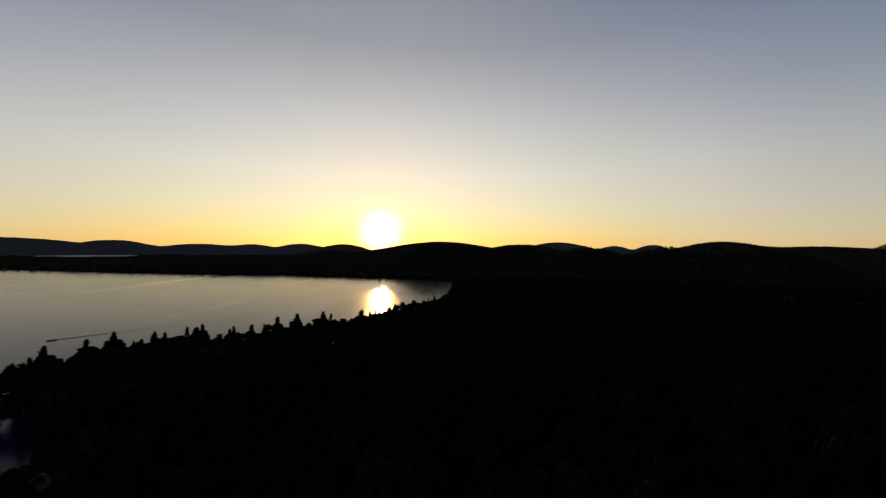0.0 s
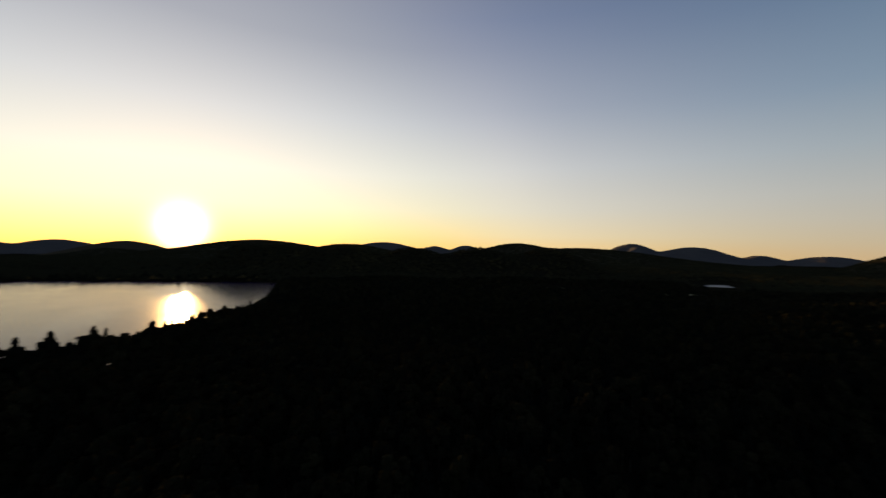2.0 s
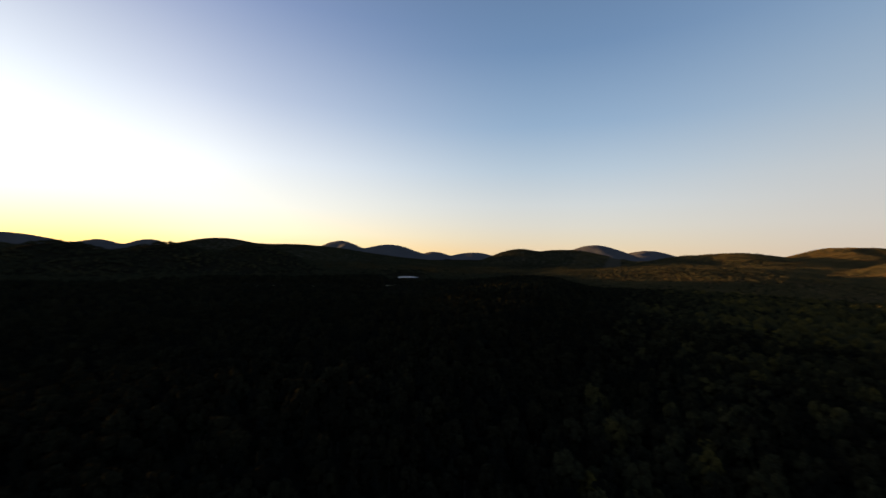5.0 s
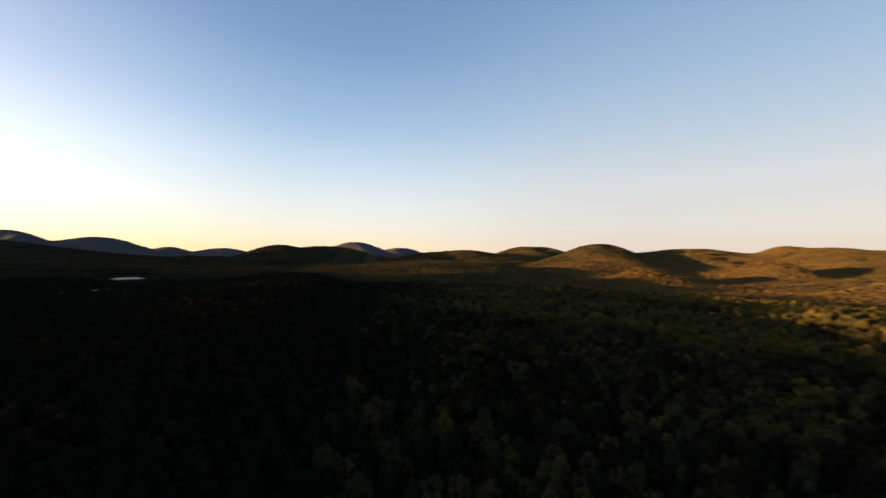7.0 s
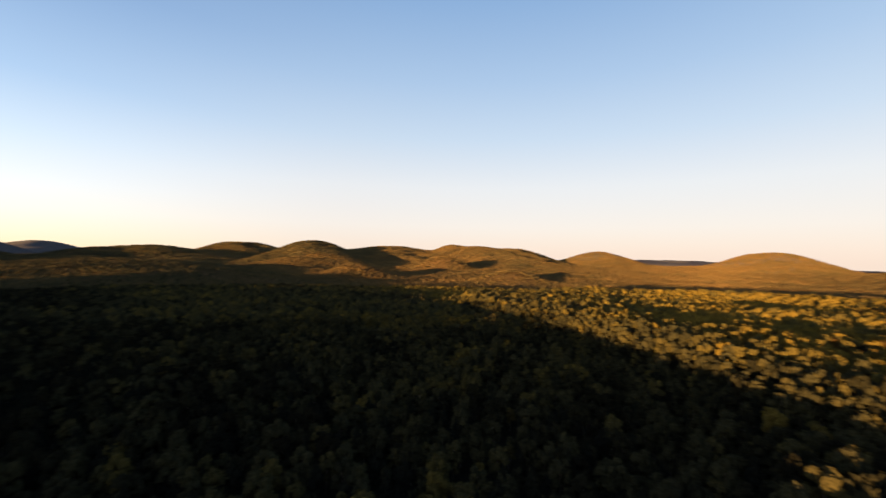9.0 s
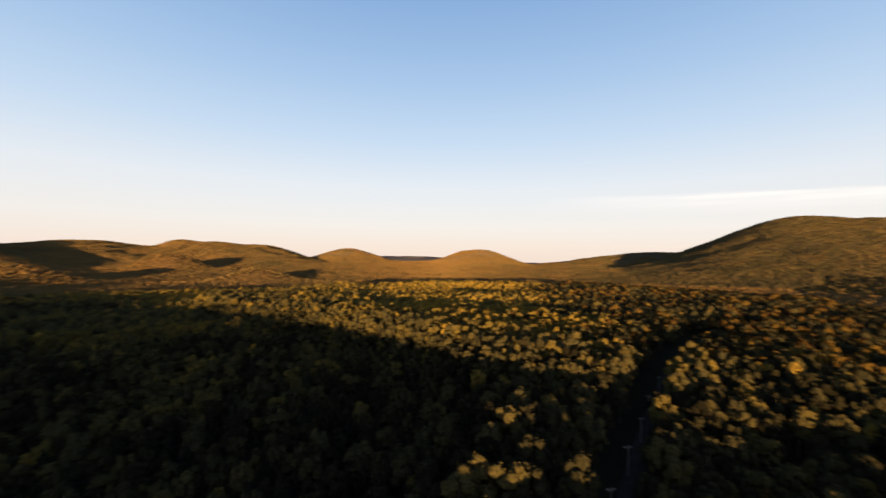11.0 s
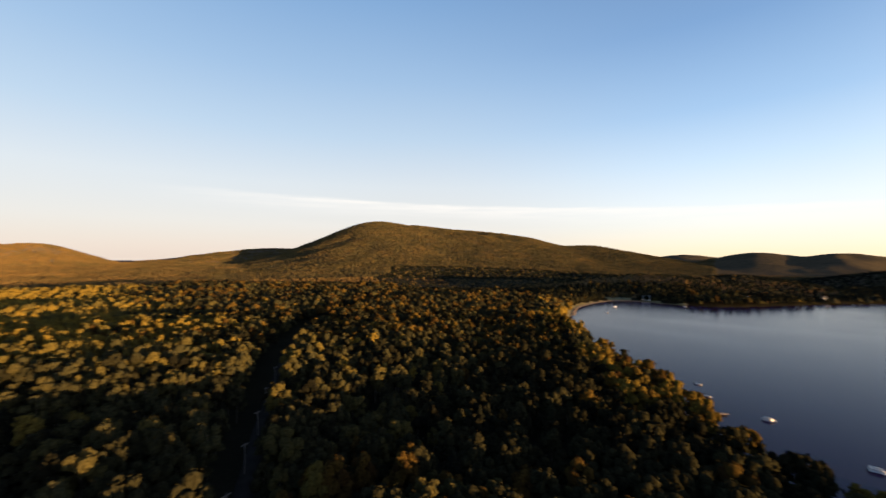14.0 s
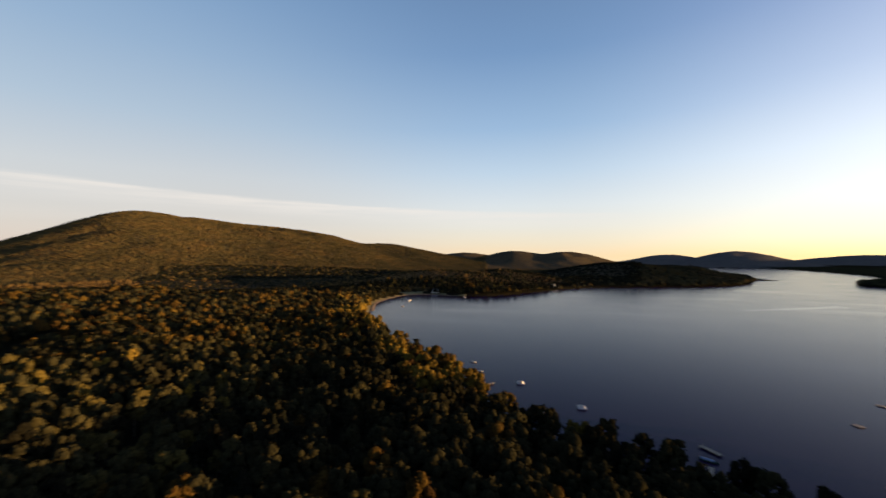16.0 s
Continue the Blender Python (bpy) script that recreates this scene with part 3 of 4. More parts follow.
def lump(seed, pine=False, sides=5):
    """Ragged crown for the middle distance: two uneven rings and a broken top."""
    rng = np.random.default_rng(seed)
    v = []
    for h, w in (((0.32, 0.20), (0.68, 0.15)) if pine else ((0.42, 0.27), (0.76, 0.19))):
        for a in np.arange(sides) * 2 * np.pi / sides + rng.uniform(0, 1):
            q = w * rng.uniform(0.58, 1.36)
            v.append((np.cos(a) * q, np.sin(a) * q, h + rng.uniform(-0.06, 0.06)))
    v.append((rng.uniform(-0.05, 0.05), rng.uniform(-0.05, 0.05), rng.uniform(0.9, 1.0)))
    f = []
    for i in range(sides):
        j = (i + 1) % sides
        f += [(i, j, sides + j), (i, sides + j, sides + i), (sides + i, sides + j, 2 * sides)]
    return np.array(v), np.array(f)


def tuft(seed, sides=5):
    """One treetop of far woods: a ragged dome."""
    rng = np.random.default_rng(seed)
    a = np.arange(sides) * 2 * np.pi / sides + rng.uniform(0, 0.5, sides)
    q = 0.62 * rng.uniform(0.75, 1.25, sides)
    v = np.stack([np.cos(a) * q, np.sin(a) * q, rng.uniform(0.15, 0.45, sides)], 1)
    v = np.concatenate([v, [(rng.uniform(-0.12, 0.12), rng.uniform(-0.12, 0.12), 1.0)]])
    return v, np.array([(i, (i + 1) % sides, sides) for i in range(sides)])


def lobed(seed):
    """Two or three ragged knots grown together into one uneven crown."""
    rng = np.random.default_rng(seed)
    vs, fs, n = [], [], 0
    for k in range(2):
        v, f = lump(seed * 7 + k, False, 4)
        v = v * (0.82, 0.82, rng.uniform(0.7, 1.0)) + (rng.uniform(-0.13, 0.13), rng.uniform(-0.13, 0.13), 0)
        vs.append(v)
        fs.append(f + n)
        n += len(v)
    return np.concatenate(vs), np.concatenate(fs)


def scatter(spacing, x0, y0, x1, y1, seed):
    """Places for trees, about one to each square of the spacing, jittered."""
    rng = np.random.default_rng(seed)
    gx, gy = np.meshgrid(np.arange(x0, x1, spacing), np.arange(y0, y1, spacing), indexing="ij")
    gx = gx.ravel() + rng.uniform(-0.48, 0.48, gx.size) * spacing
    gy = gy.ravel() + rng.uniform(-0.48, 0.48, gy.size) * spacing
    return gx, gy


HOUSE_PLOTS = [(-142, 31), (-160, -32), (-186, 236), (-845, -165), (-118, 112), (-962, -78), (-742, -290)]


def wooded(x, y):
    """Where trees stand: on land, off the road, the meadows and the beach."""
    s = lake_side(x, y)
    ok = s > np.where((x < -150) & (y > 120) & (y < 230), 1.0, 3.0 + wavy(x, y, 40, 12) * 1.5)
    beach = np.hypot(x + 580, y + 330) < 150
    ok &= ~(beach & (s < 8))
    for m in MEADOWS:
        ok &= oval(x, y, *m) > 1.0
    for hx, hy in HOUSE_PLOTS:
        ok &= np.hypot(x - hx, y - hy) > 8.0
    for p in PONDS:
        ok &= oval(x, y, *p) > 5
        ok &= oval(x, y, p[0], p[1] - 130, p[2] * 1.5, 240) > 1
    r, bearing = np.hypot(x, y), np.degrees(np.arctan2(-x, y))
    ok &= ~((np.abs(bearing - 41.5) < 6.5) & (r > 1700))
    return ok, s


def forest_places():
    """x, y, ground, height, pine or not, tint, for every tree."""
    parts = []
    for spacing, lo, hi, seed in ((6.5, 4, 430, 21), (7.3, 430, 900, 22), (9.5, 900, 1900, 23), (15.0, 1900, 3100, 24), (11.5, 1901, 3400, 25)):
        x, y = scatter(spacing, -hi, -hi, hi, hi, seed)
        r = np.hypot(x, y)
        k = (r >= lo) & (r < hi)
        x, y = x[k], y[k]
        ok, s = wooded(x, y)
        if lo == 430:
            # thinner in the shaded wood to the north
            ok &= (y < 60) | (np.random.default_rng(26).random(len(x)) < 0.6)
        if hi > 1000:
            # only the slopes that face the lake and the open valley
            ok &= (np.abs(s) < 350) | (y < 700) | (lo > 1800) | ((x + y * 3).astype(int) % 2 == 0)
            if lo == 1901:
                # the hillsides to the south that face the valley
                way = np.degrees(np.arctan2(-x, y)) % 360
                ok &= ((way > 126) & (way < 272)) | ((way > 104) & (way <= 126) & (np.hypot(x, y) < 3000))
                ok[ok] = land(x[ok] * 1.025, y[ok] * 1.025) > land(x[ok], y[ok]) - 1.0
            elif lo > 1800:
                ok &= (y > 150) & ~((x < -500) & (y < 900))
        x, y, s = x[ok], y[ok], s[ok]
        g = road_gap(x, y) if lo < 700 else np.full(x.shape, 99.0)
        k = g > np.clip(7.0 + (np.hypot(x, y) - 180) * 0.018, 7.0, 10.5)
        x, y, s = x[k], y[k], s[k]
        rng = np.random.default_rng(seed + 50)
        clump = wavy(x, y, 130, 14)
        # extra dark pines to the east deepen the shade there by their colour
        pine = rng.random(len(x)) < np.clip(np.where(x < 0, 0.03, 0.07) + np.where(y > 100, 0.30, 0.05) * np.exp(-np.clip(s, 0, None) / 20) + 0.12 * (clump > 0.8) + 0.25 * np.clip((y + 140) / 120, 0, 1) * (x > 10) * (lo < 800), 0, 0.7)
        # a stand of dark conifers put in for the shadow on the flat below the mountain
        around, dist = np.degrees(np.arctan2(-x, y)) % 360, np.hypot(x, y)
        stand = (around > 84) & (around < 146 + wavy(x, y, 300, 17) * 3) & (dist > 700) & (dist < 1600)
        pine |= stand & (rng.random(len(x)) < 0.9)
        height = np.where(pine, np.where((x > 10) | (y < 90), rng.uniform(10.5, 14.5, len(x)), rng.uniform(14, 21, len(x))), rng.uniform(9.5, 16.5, len(x)) + clump * 1.5)
        edge = y - np.interp(x, (-80, -13, 108, 185, 355, 700), (-150, -192, -304, -350, -428, -520))
        level = (y < -150) & (edge < 10) & ~pine
        height = np.where(level, 14.4 + (height - 13) * 0.8, height)
        ridge = (x > -135) & (y > 20) & (lo < 800)
        height = np.where(ridge & (x > -60), 13.0 + (height - 13) * 0.4, height)
        height = np.where((x < -140) & (y > 120) & (y < 195), height * 1.2, np.where((x < -105) & (y >= 195) & (y < 300), height * 1.14, height))
        height = np.where((s < 45) & (y > 265) & (lo < 800), height + rng.uniform(3, 7, len(x)), height)
        # low young trees between the eye and the pond to the east
        height = np.where((np.abs(around - 301.2) < 2.8) & (dist > 560) & (dist < 1240), height * 0.55, height)
        if lo > 800:
            height = height * np.where((y < -300) & (dist < 1230), 0.42, 0.62)
        if lo > 1800:
            # whole stands of trees, not single ones
            height = np.where(pine, 14.0, 13.0) * rng.uniform(0.8, 1.15, len(x))
        # shade of the east hollow is put into greener tints, sun on the plateau into golden ones; rust-coloured toward
        # the lake
        stray = rng.normal(size=len(x)) * (0.12 if lo < 800 else 0.06)
        west = np.clip((-x - 25 + wavy(x, y, 90, 18) * 35) / 80, 0, 1) * (y < 130) * (lo < 800)
        gold = 0.24 + 0.49 * np.interp(around, (192, 212), (1.0, 0.55)) * (1 - 0.65 * west) * np.clip((30 - edge) / 150, 0, 1) * (y < -100)
        # shade of the wood to the north is put in as a darker tint
        gold = gold - 0.16 * np.clip((y + 140) / 120, 0, 1) * (lo < 800)
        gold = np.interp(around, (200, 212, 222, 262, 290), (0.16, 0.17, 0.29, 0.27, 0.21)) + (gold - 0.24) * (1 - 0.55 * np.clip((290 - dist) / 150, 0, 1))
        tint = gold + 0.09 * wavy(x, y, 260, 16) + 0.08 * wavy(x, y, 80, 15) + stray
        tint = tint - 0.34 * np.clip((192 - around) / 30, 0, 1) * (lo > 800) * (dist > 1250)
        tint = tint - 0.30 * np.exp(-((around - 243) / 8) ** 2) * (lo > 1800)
        # toward the sun, near and far woods are tinted dark for their backlit sides
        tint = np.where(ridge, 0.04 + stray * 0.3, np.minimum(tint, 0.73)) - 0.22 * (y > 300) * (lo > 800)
        kind = rng.random(len(x))
        rust = np.where(kind < 0.34, 0.06 + stray * 0.8, np.where(kind < 0.64, 0.15 + stray * 0.8, 1.0 - np.abs(stray) * 0.3))
        tint = np.clip(np.where((rng.random(len(x)) < west * 0.97) & ~ridge, rust, tint), 0, 1)
        # shade on the wood close to the near shore, put into dark green tints
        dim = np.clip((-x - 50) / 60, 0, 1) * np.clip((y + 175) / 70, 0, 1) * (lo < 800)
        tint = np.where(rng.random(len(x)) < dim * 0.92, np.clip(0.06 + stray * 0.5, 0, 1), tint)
        # taller crowns on both sides of the road that reach up into the sun; its light is also put into a lighter tint
        tall = (around > 134 + wavy(x, y, 60, 19) * 4) & (around < 186) & (y < -95) & (dist < 270) & (kind > 0.5) & ~pine
        height, tint = np.where(tall, height + 0.3 + kind * 1.2, height), np.where(tall, 0.14 + 0.13 * np.clip((dist - 130) / 70, 0, 1) + stray * 1.2, tint)
        # taller orange-brown trees along the west shore, open to the sun, whose light is put into their tint
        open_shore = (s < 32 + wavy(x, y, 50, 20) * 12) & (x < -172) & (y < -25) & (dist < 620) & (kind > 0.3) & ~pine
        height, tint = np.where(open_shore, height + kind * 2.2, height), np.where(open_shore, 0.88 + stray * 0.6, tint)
        # a few tall golden trees that stand out along the near shore
        for tx, ty, high in ((-299, -154, 20.5), (-313, -181, 20.5), (-186, -43, 18.0), (-157, -6, 13.0)):
            tall = (np.hypot(x - tx, y - ty) < 6) & (lo < 800)
            height, tint, pine = np.where(tall, high, height), np.where(tall, 0.62, tint), pine & ~tall
        dark = (np.hypot(x + 262, y + 150) < 11) & (lo < 800)
        height, pine = np.where(dark, 20.0, height), pine | dark
        sink = np.where(lo > 1800, height * 0.4, 0.3)
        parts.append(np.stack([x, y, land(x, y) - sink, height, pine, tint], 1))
    # a close fringe of trees down to the water on the far shores
    rng = np.random.default_rng(91)
    n = len(SHORE)
    line = []
    for i in range(66, n):
        a, c = SHORE[i], SHORE[(i + 1) % n]
        k = int(np.linalg.norm(c - a) / 4.5)
        line.append(a + (c - a) * np.linspace(0, 1, k)[:, None] + rng.normal(size=(k, 2)) * 5)
    x, y = np.concatenate(line).T
    s = lake_side(x, y)
    for hx, hy in HOUSE_PLOTS:
        s = np.where(np.hypot(x - hx, y - hy) < 13, 0, s)
    k = (s > 1) & (np.hypot(x + 580, y + 330) > 150) & (np.hypot(x, y) < 1850)
    x, y = x[k], y[k]
    parts.append(np.stack([x, y, land(x, y) - 0.3, rng.uniform(6, 12, len(x)), rng.random(len(x)) < 0.4, np.clip(rng.normal(size=len(x)) * 0.2 + 0.35, 0, 1)], 1))
    return np.concatenate(parts)


FOREST = forest_places()


def grow(name, label, places, templates, mat, faces=None):
    """One wood: a template crown at each place, turned and scaled; joined into one mesh."""
    rng = np.random.default_rng(len(places))
    vs, fs, tint, base = [], [], [], 0
    kind = rng.integers(0, len(templates), len(places))
    for k, tpl in enumerate(templates):
        tv, tf = tpl
        p = places[kind == k]
        if not len(p):
            continue
        a, wide = rng.uniform(0, 2 * np.pi, len(p)), rng.uniform(0.80, 1.12, len(p))
        c, s = np.cos(a)[:, None], np.sin(a)[:, None]
        hx = p[:, 3][:, None]
        w = hx * wide[:, None]
        x = p[:, 0][:, None] + (tv[None, :, 0] * c - tv[None, :, 1] * s) * w
        y = p[:, 1][:, None] + (tv[None, :, 0] * s + tv[None, :, 1] * c) * w
        z = p[:, 2][:, None] + tv[None, :, 2] * hx
        vs.append(np.stack([x, y, z], -1).reshape(-1, 3))
        f = tf[None] + (np.arange(len(p)) * len(tv))[:, None, None] + base
        fs.append(f.reshape(-1, tf.shape[1]))
        tint.append(np.repeat(p[:, 5], len(tf)))
        base += len(p) * len(tv)
    me = mesh_from(name, np.concatenate(vs), np.concatenate(fs), mat, True, np.concatenate(tint))
    return tagged(new(name, me), label, "forest", kind="stuff")


def stem(sides, r0, r1, h):
    a = np.linspace(0, 2 * np.pi, sides, endpoint=False)
    lo, hi = np.stack([np.cos(a) * r0, np.sin(a) * r0, a * 0], 1), np.stack([np.cos(a) * r1, np.sin(a) * r1, a * 0 + h], 1)
    f = [(i, (i + 1) % sides, sides + (i + 1) % sides, sides + i) for i in range(sides)]
    return np.concatenate([lo, hi]), np.array(f)


def single_trees():
    """The trees that the eye passes nearest, between the shore and the road: built one by one below."""
    x, y = FOREST[:, 0], FOREST[:, 1]
    r = np.hypot(x, y)
    ok = (x > -190) & (x < 0) & (y > -170) & (y < 75) & (r > 78)
    k = np.flatnonzero(ok)
    k = k[np.argsort(r[k])][:290]
    out = np.zeros(len(FOREST), bool)
    out[k] = True
    return out


SINGLE = single_trees()


def build_woods():
    r = np.hypot(FOREST[:, 0], FOREST[:, 1])
    pine = FOREST[:, 4] > 0.5
    under, near, mid, back, far, stands = r < 36, (r >= 36) & (r < 215), (r >= 215) & (r < 430), (r >= 430) & (r < 900), (r >= 900) & (r < 1900), (r >= 1900) & ((FOREST[:, 1] > 150) & (FOREST[:, 0] < 1880))
    near &= ~SINGLE
    hillside = (r >= 1900) & ~stands
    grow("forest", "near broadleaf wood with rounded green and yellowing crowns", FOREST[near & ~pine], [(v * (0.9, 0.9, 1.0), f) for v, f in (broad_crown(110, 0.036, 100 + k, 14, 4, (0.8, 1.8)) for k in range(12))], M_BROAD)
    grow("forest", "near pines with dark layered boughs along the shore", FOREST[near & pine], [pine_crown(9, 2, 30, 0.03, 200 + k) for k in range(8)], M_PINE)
    grow("forest", "slender grey-brown trunks of the near wood", FOREST[near], [stem(4, 0.014, 0.006, 0.8)], M_BARK)
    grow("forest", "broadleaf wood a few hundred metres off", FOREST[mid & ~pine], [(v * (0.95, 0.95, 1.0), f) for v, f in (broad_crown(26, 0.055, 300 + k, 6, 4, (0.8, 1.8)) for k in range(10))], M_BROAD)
    grow("forest", "dark shore pines a few hundred metres off", FOREST[mid & pine], [(v * (1.35, 1.35, 1.0), f) for v, f in (pine_crown(8, 3, 22, 0.045, 400 + k) for k in range(6))], M_PINE)
    grow("forest", "straight dark trunks of the shore pines", FOREST[mid & pine], [stem(4, 0.018, 0.006, 0.95)], M_BARK)
    grow("forest", "broadleaf wood in the middle distance", FOREST[back & ~pine], [(v * (1.4, 1.4, 1.0), f) for v, f in (lobed(700 + k) for k in range(10))], M_BROAD)
    grow("forest", "dark pines in the middle distance", FOREST[back & pine], [lump(750 + k, True) for k in range(6)], M_PINE)
    open_side = (FOREST[:, 1] < 150) & (FOREST[:, 0] > -450)
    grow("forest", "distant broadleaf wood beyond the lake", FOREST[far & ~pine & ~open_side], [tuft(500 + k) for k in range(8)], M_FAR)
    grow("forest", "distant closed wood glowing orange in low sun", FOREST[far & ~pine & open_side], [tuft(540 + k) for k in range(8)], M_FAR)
    grow("forest", "distant pines along the far shore", FOREST[far & pine], [(v * (0.6, 0.6, 1.0), f) for v, f in (tuft(600 + k) for k in range(6))], M_PINE)
    grow("forest", "far stands of mixed wood below the hills", FOREST[stands], [tuft(850 + k) for k in range(8)], M_FAR)
    grow("forest", "closed autumn wood on far hillsides in low sun", FOREST[hillside], [tuft(870 + k) for k in range(8)], M_FAR)
    grow("forest", "treetops of the wood straight below", FOREST[under], [lobed(800 + k) for k in range(4)], M_BROAD)


build_woods()


def part(name, mesh, parent, label=""):
    ob = new(name, mesh)
    ob.parent = parent
    return tagged(ob, label)


TALL = 14.0


def limb_mesh(seed, z, reach, r0):
    """One bent, tapering limb from the trunk into the crown."""
    rng = np.random.default_rng(seed)
    a = rng.uniform(0, 2 * np.pi)
    pts = [np.array([np.cos(a) * reach * k, np.sin(a) * reach * k, z + 0.16 * k ** 1.4]) for k in (0, 0.5, 1.0)]
    v, f = [], []
    for i, p in enumerate(pts):
        q = r0 * (1, 0.7, 0.3)[i]
        for s in range(5):
            b = 2 * np.pi * s / 5
            v.append(p + q * np.array([-np.sin(a) * np.cos(b), np.cos(a) * np.cos(b), np.sin(b)]))
    for i in range(2):
        for s in range(5):
            f.append((i * 5 + s, i * 5 + (s + 1) % 5, i * 5 + 5 + (s + 1) % 5, i * 5 + 5 + s))
    return mesh_from("limb", np.array(v) * TALL, np.array(f), M_BARK)


def tree_model(seed, pine, tint):
    """One tree, TALL metres high: trunk, limbs and crown."""
    ob = new("pine_tree" if pine else "broadleaf_tree")
    v, f = stem(7, 0.016, 0.004, 0.93 if pine else 0.78)
    part("trunk", mesh_from("trunk", v * TALL, f, M_BARK), ob)
    for k in range(4):
        part("limb", limb_mesh(seed * 10 + k, (0.34 + 0.14 * k) if pine else (0.30 + 0.09 * k), (0.15 - 0.025 * k) if pine else 0.16, 0.006), ob)
    v, f = pine_crown(11, 3, 150, 0.022, seed) if pine else broad_crown(260, 0.022, seed, 14, 5, (0.7, 1.5, 2.2))
    part("crown", mesh_from("crown", v * TALL, f, M_PINE if pine else M_BROAD, True, np.full(len(f), tint)), ob)
    word = "dark green" if tint < 0.35 else "green" if tint < 0.6 else "yellow-green" if tint < 0.8 else "golden autumn"
    label = f"tall pine with {word} layered boughs near the lake" if pine else f"broadleaf tree with a rounded {word} crown in the wood"
    return tagged(ob, label, "tree", "trees of the near wood")


def build_single_trees():
    rng = np.random.default_rng(77)
    models = {}
    for p in FOREST[SINGLE]:
        pine = bool(p[4] > 0.5)
        key = (pine, int(rng.integers(0, 3)), int(p[5] * 3.99))
        m = pose(p[0], p[1], p[2], rng.uniform(-2, 2), rng.uniform(-2, 2), rng.uniform(0, 360))
        if key not in models:
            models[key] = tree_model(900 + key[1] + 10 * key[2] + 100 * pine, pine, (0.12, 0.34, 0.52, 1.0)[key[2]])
            ob = models[key]
            ob.matrix_basis = m
        else:
            ob = copy_thing(models[key], m)
        ob.scale = (p[3] / TALL * rng.uniform(0.8, 1.05),) * 2 + (p[3] / TALL,)


build_single_trees()

# ---- things on the water and along the shore ----
def plain(name, color, roughness=0.6, spread=0.15, scale=3.0, metallic=0.0):
    """A painted or bare surface with slight wear."""
    m, t, p = material(name, roughness)
    p.inputs["Metallic"].default_value = metallic
    f = math_node(t, "ADD", math_node(t, "MULTIPLY", noise_tex(t, scale), 0.7), math_node(t, "MULTIPLY", noise_tex(t, scale * 9), 0.3))
    lo, hi = tuple(c * (1 - spread) for c in color), tuple(min(1, c * (1 + spread)) for c in color)
    t.links.new(ramp(t, f, (0.35, lo), (0.65, hi)), p.inputs["Base Color"])
    bump(t, p, f, 0.15, 0.02)
    return m


M_POLE = plain("weathered_pole_wood", (0.10, 0.088, 0.075), 0.9, 0.25, 2.0)
M_WHITE = plain("white_gelcoat", (0.50, 0.49, 0.47), 0.35, 0.05)
M_ALUMINIUM = plain("brushed_aluminium", (0.62, 0.63, 0.64), 0.35, 0.08, 5.0, 0.9)
M_CANVAS = plain("faded_blue_canvas", (0.10, 0.14, 0.24), 0.9)
M_SEAT = plain("cream_vinyl", (0.60, 0.56, 0.48), 0.5)
M_DARK = plain("black_plastic", (0.03, 0.03, 0.035), 0.45)
M_PLANK = plain("weathered_planks", (0.17, 0.145, 0.12), 0.9, 0.3, 2.0)
M_LOG = plain("brown_stained_boards", (0.19, 0.11, 0.06), 0.8, 0.3, 1.5)
M_ROOF = plain("grey_shingles", (0.20, 0.20, 0.21), 0.9, 0.3, 1.2)
M_TRIM = plain("white_painted_trim", (0.75, 0.73, 0.69), 0.6, 0.06)
M_STONE = plain("grey_field_stone", (0.28, 0.26, 0.24), 0.9, 0.3, 2.5)
M_GLASS = plain("dark_window_glass", (0.03, 0.035, 0.04), 0.08, 0.05)
M_HULL = plain("dark_green_hull", (0.03, 0.06, 0.045), 0.35)


def block(bm, x0, y0, z0, x1, y1, z1):
    v = bmesh.ops.create_cube(bm, size=1.0)["verts"]
    bmesh.ops.scale(bm, vec=(x1 - x0, y1 - y0, z1 - z0), verts=v)
    bmesh.ops.translate(bm, vec=((x0 + x1) / 2, (y0 + y1) / 2, (z0 + z1) / 2), verts=v)
    return v


def rod(bm, a, b, r, sides=8, r2=None):
    a, b = Vector(a), Vector(b)
    v = bmesh.ops.create_cone(bm, cap_ends=True, segments=sides, radius1=r, radius2=r if r2 is None else r2, depth=(b - a).length)["verts"]
    m = Matrix.Translation((a + b) / 2) @ (b - a).to_track_quat("Z", "Y").to_matrix().to_4x4()
    bmesh.ops.transform(bm, matrix=m, verts=v)


def finish(name, bm, mat, parent, label="", bevel=0.0):
    if bevel:
        bmesh.ops.bevel(bm, geom=list(bm.edges), offset=bevel, segments=2, affect="EDGES", clamp_overlap=True)
    me = bpy.data.meshes.new(name)
    bm.to_mesh(me)
    bm.free()
    me.materials.append(mat)
    return part(name, me, parent, label)


def box_part(name, mat, parent, size, label="", bevel=0.02):
    bm = bmesh.new()
    block(bm, *size)
    return finish(name, bm, mat, parent, label, bevel)


def rod_part(name, mat, parent, a, b, r, label="", sides=8, r2=None):
    bm = bmesh.new()
    rod(bm, a, b, r, sides, r2)
    return finish(name, bm, mat, parent, label)


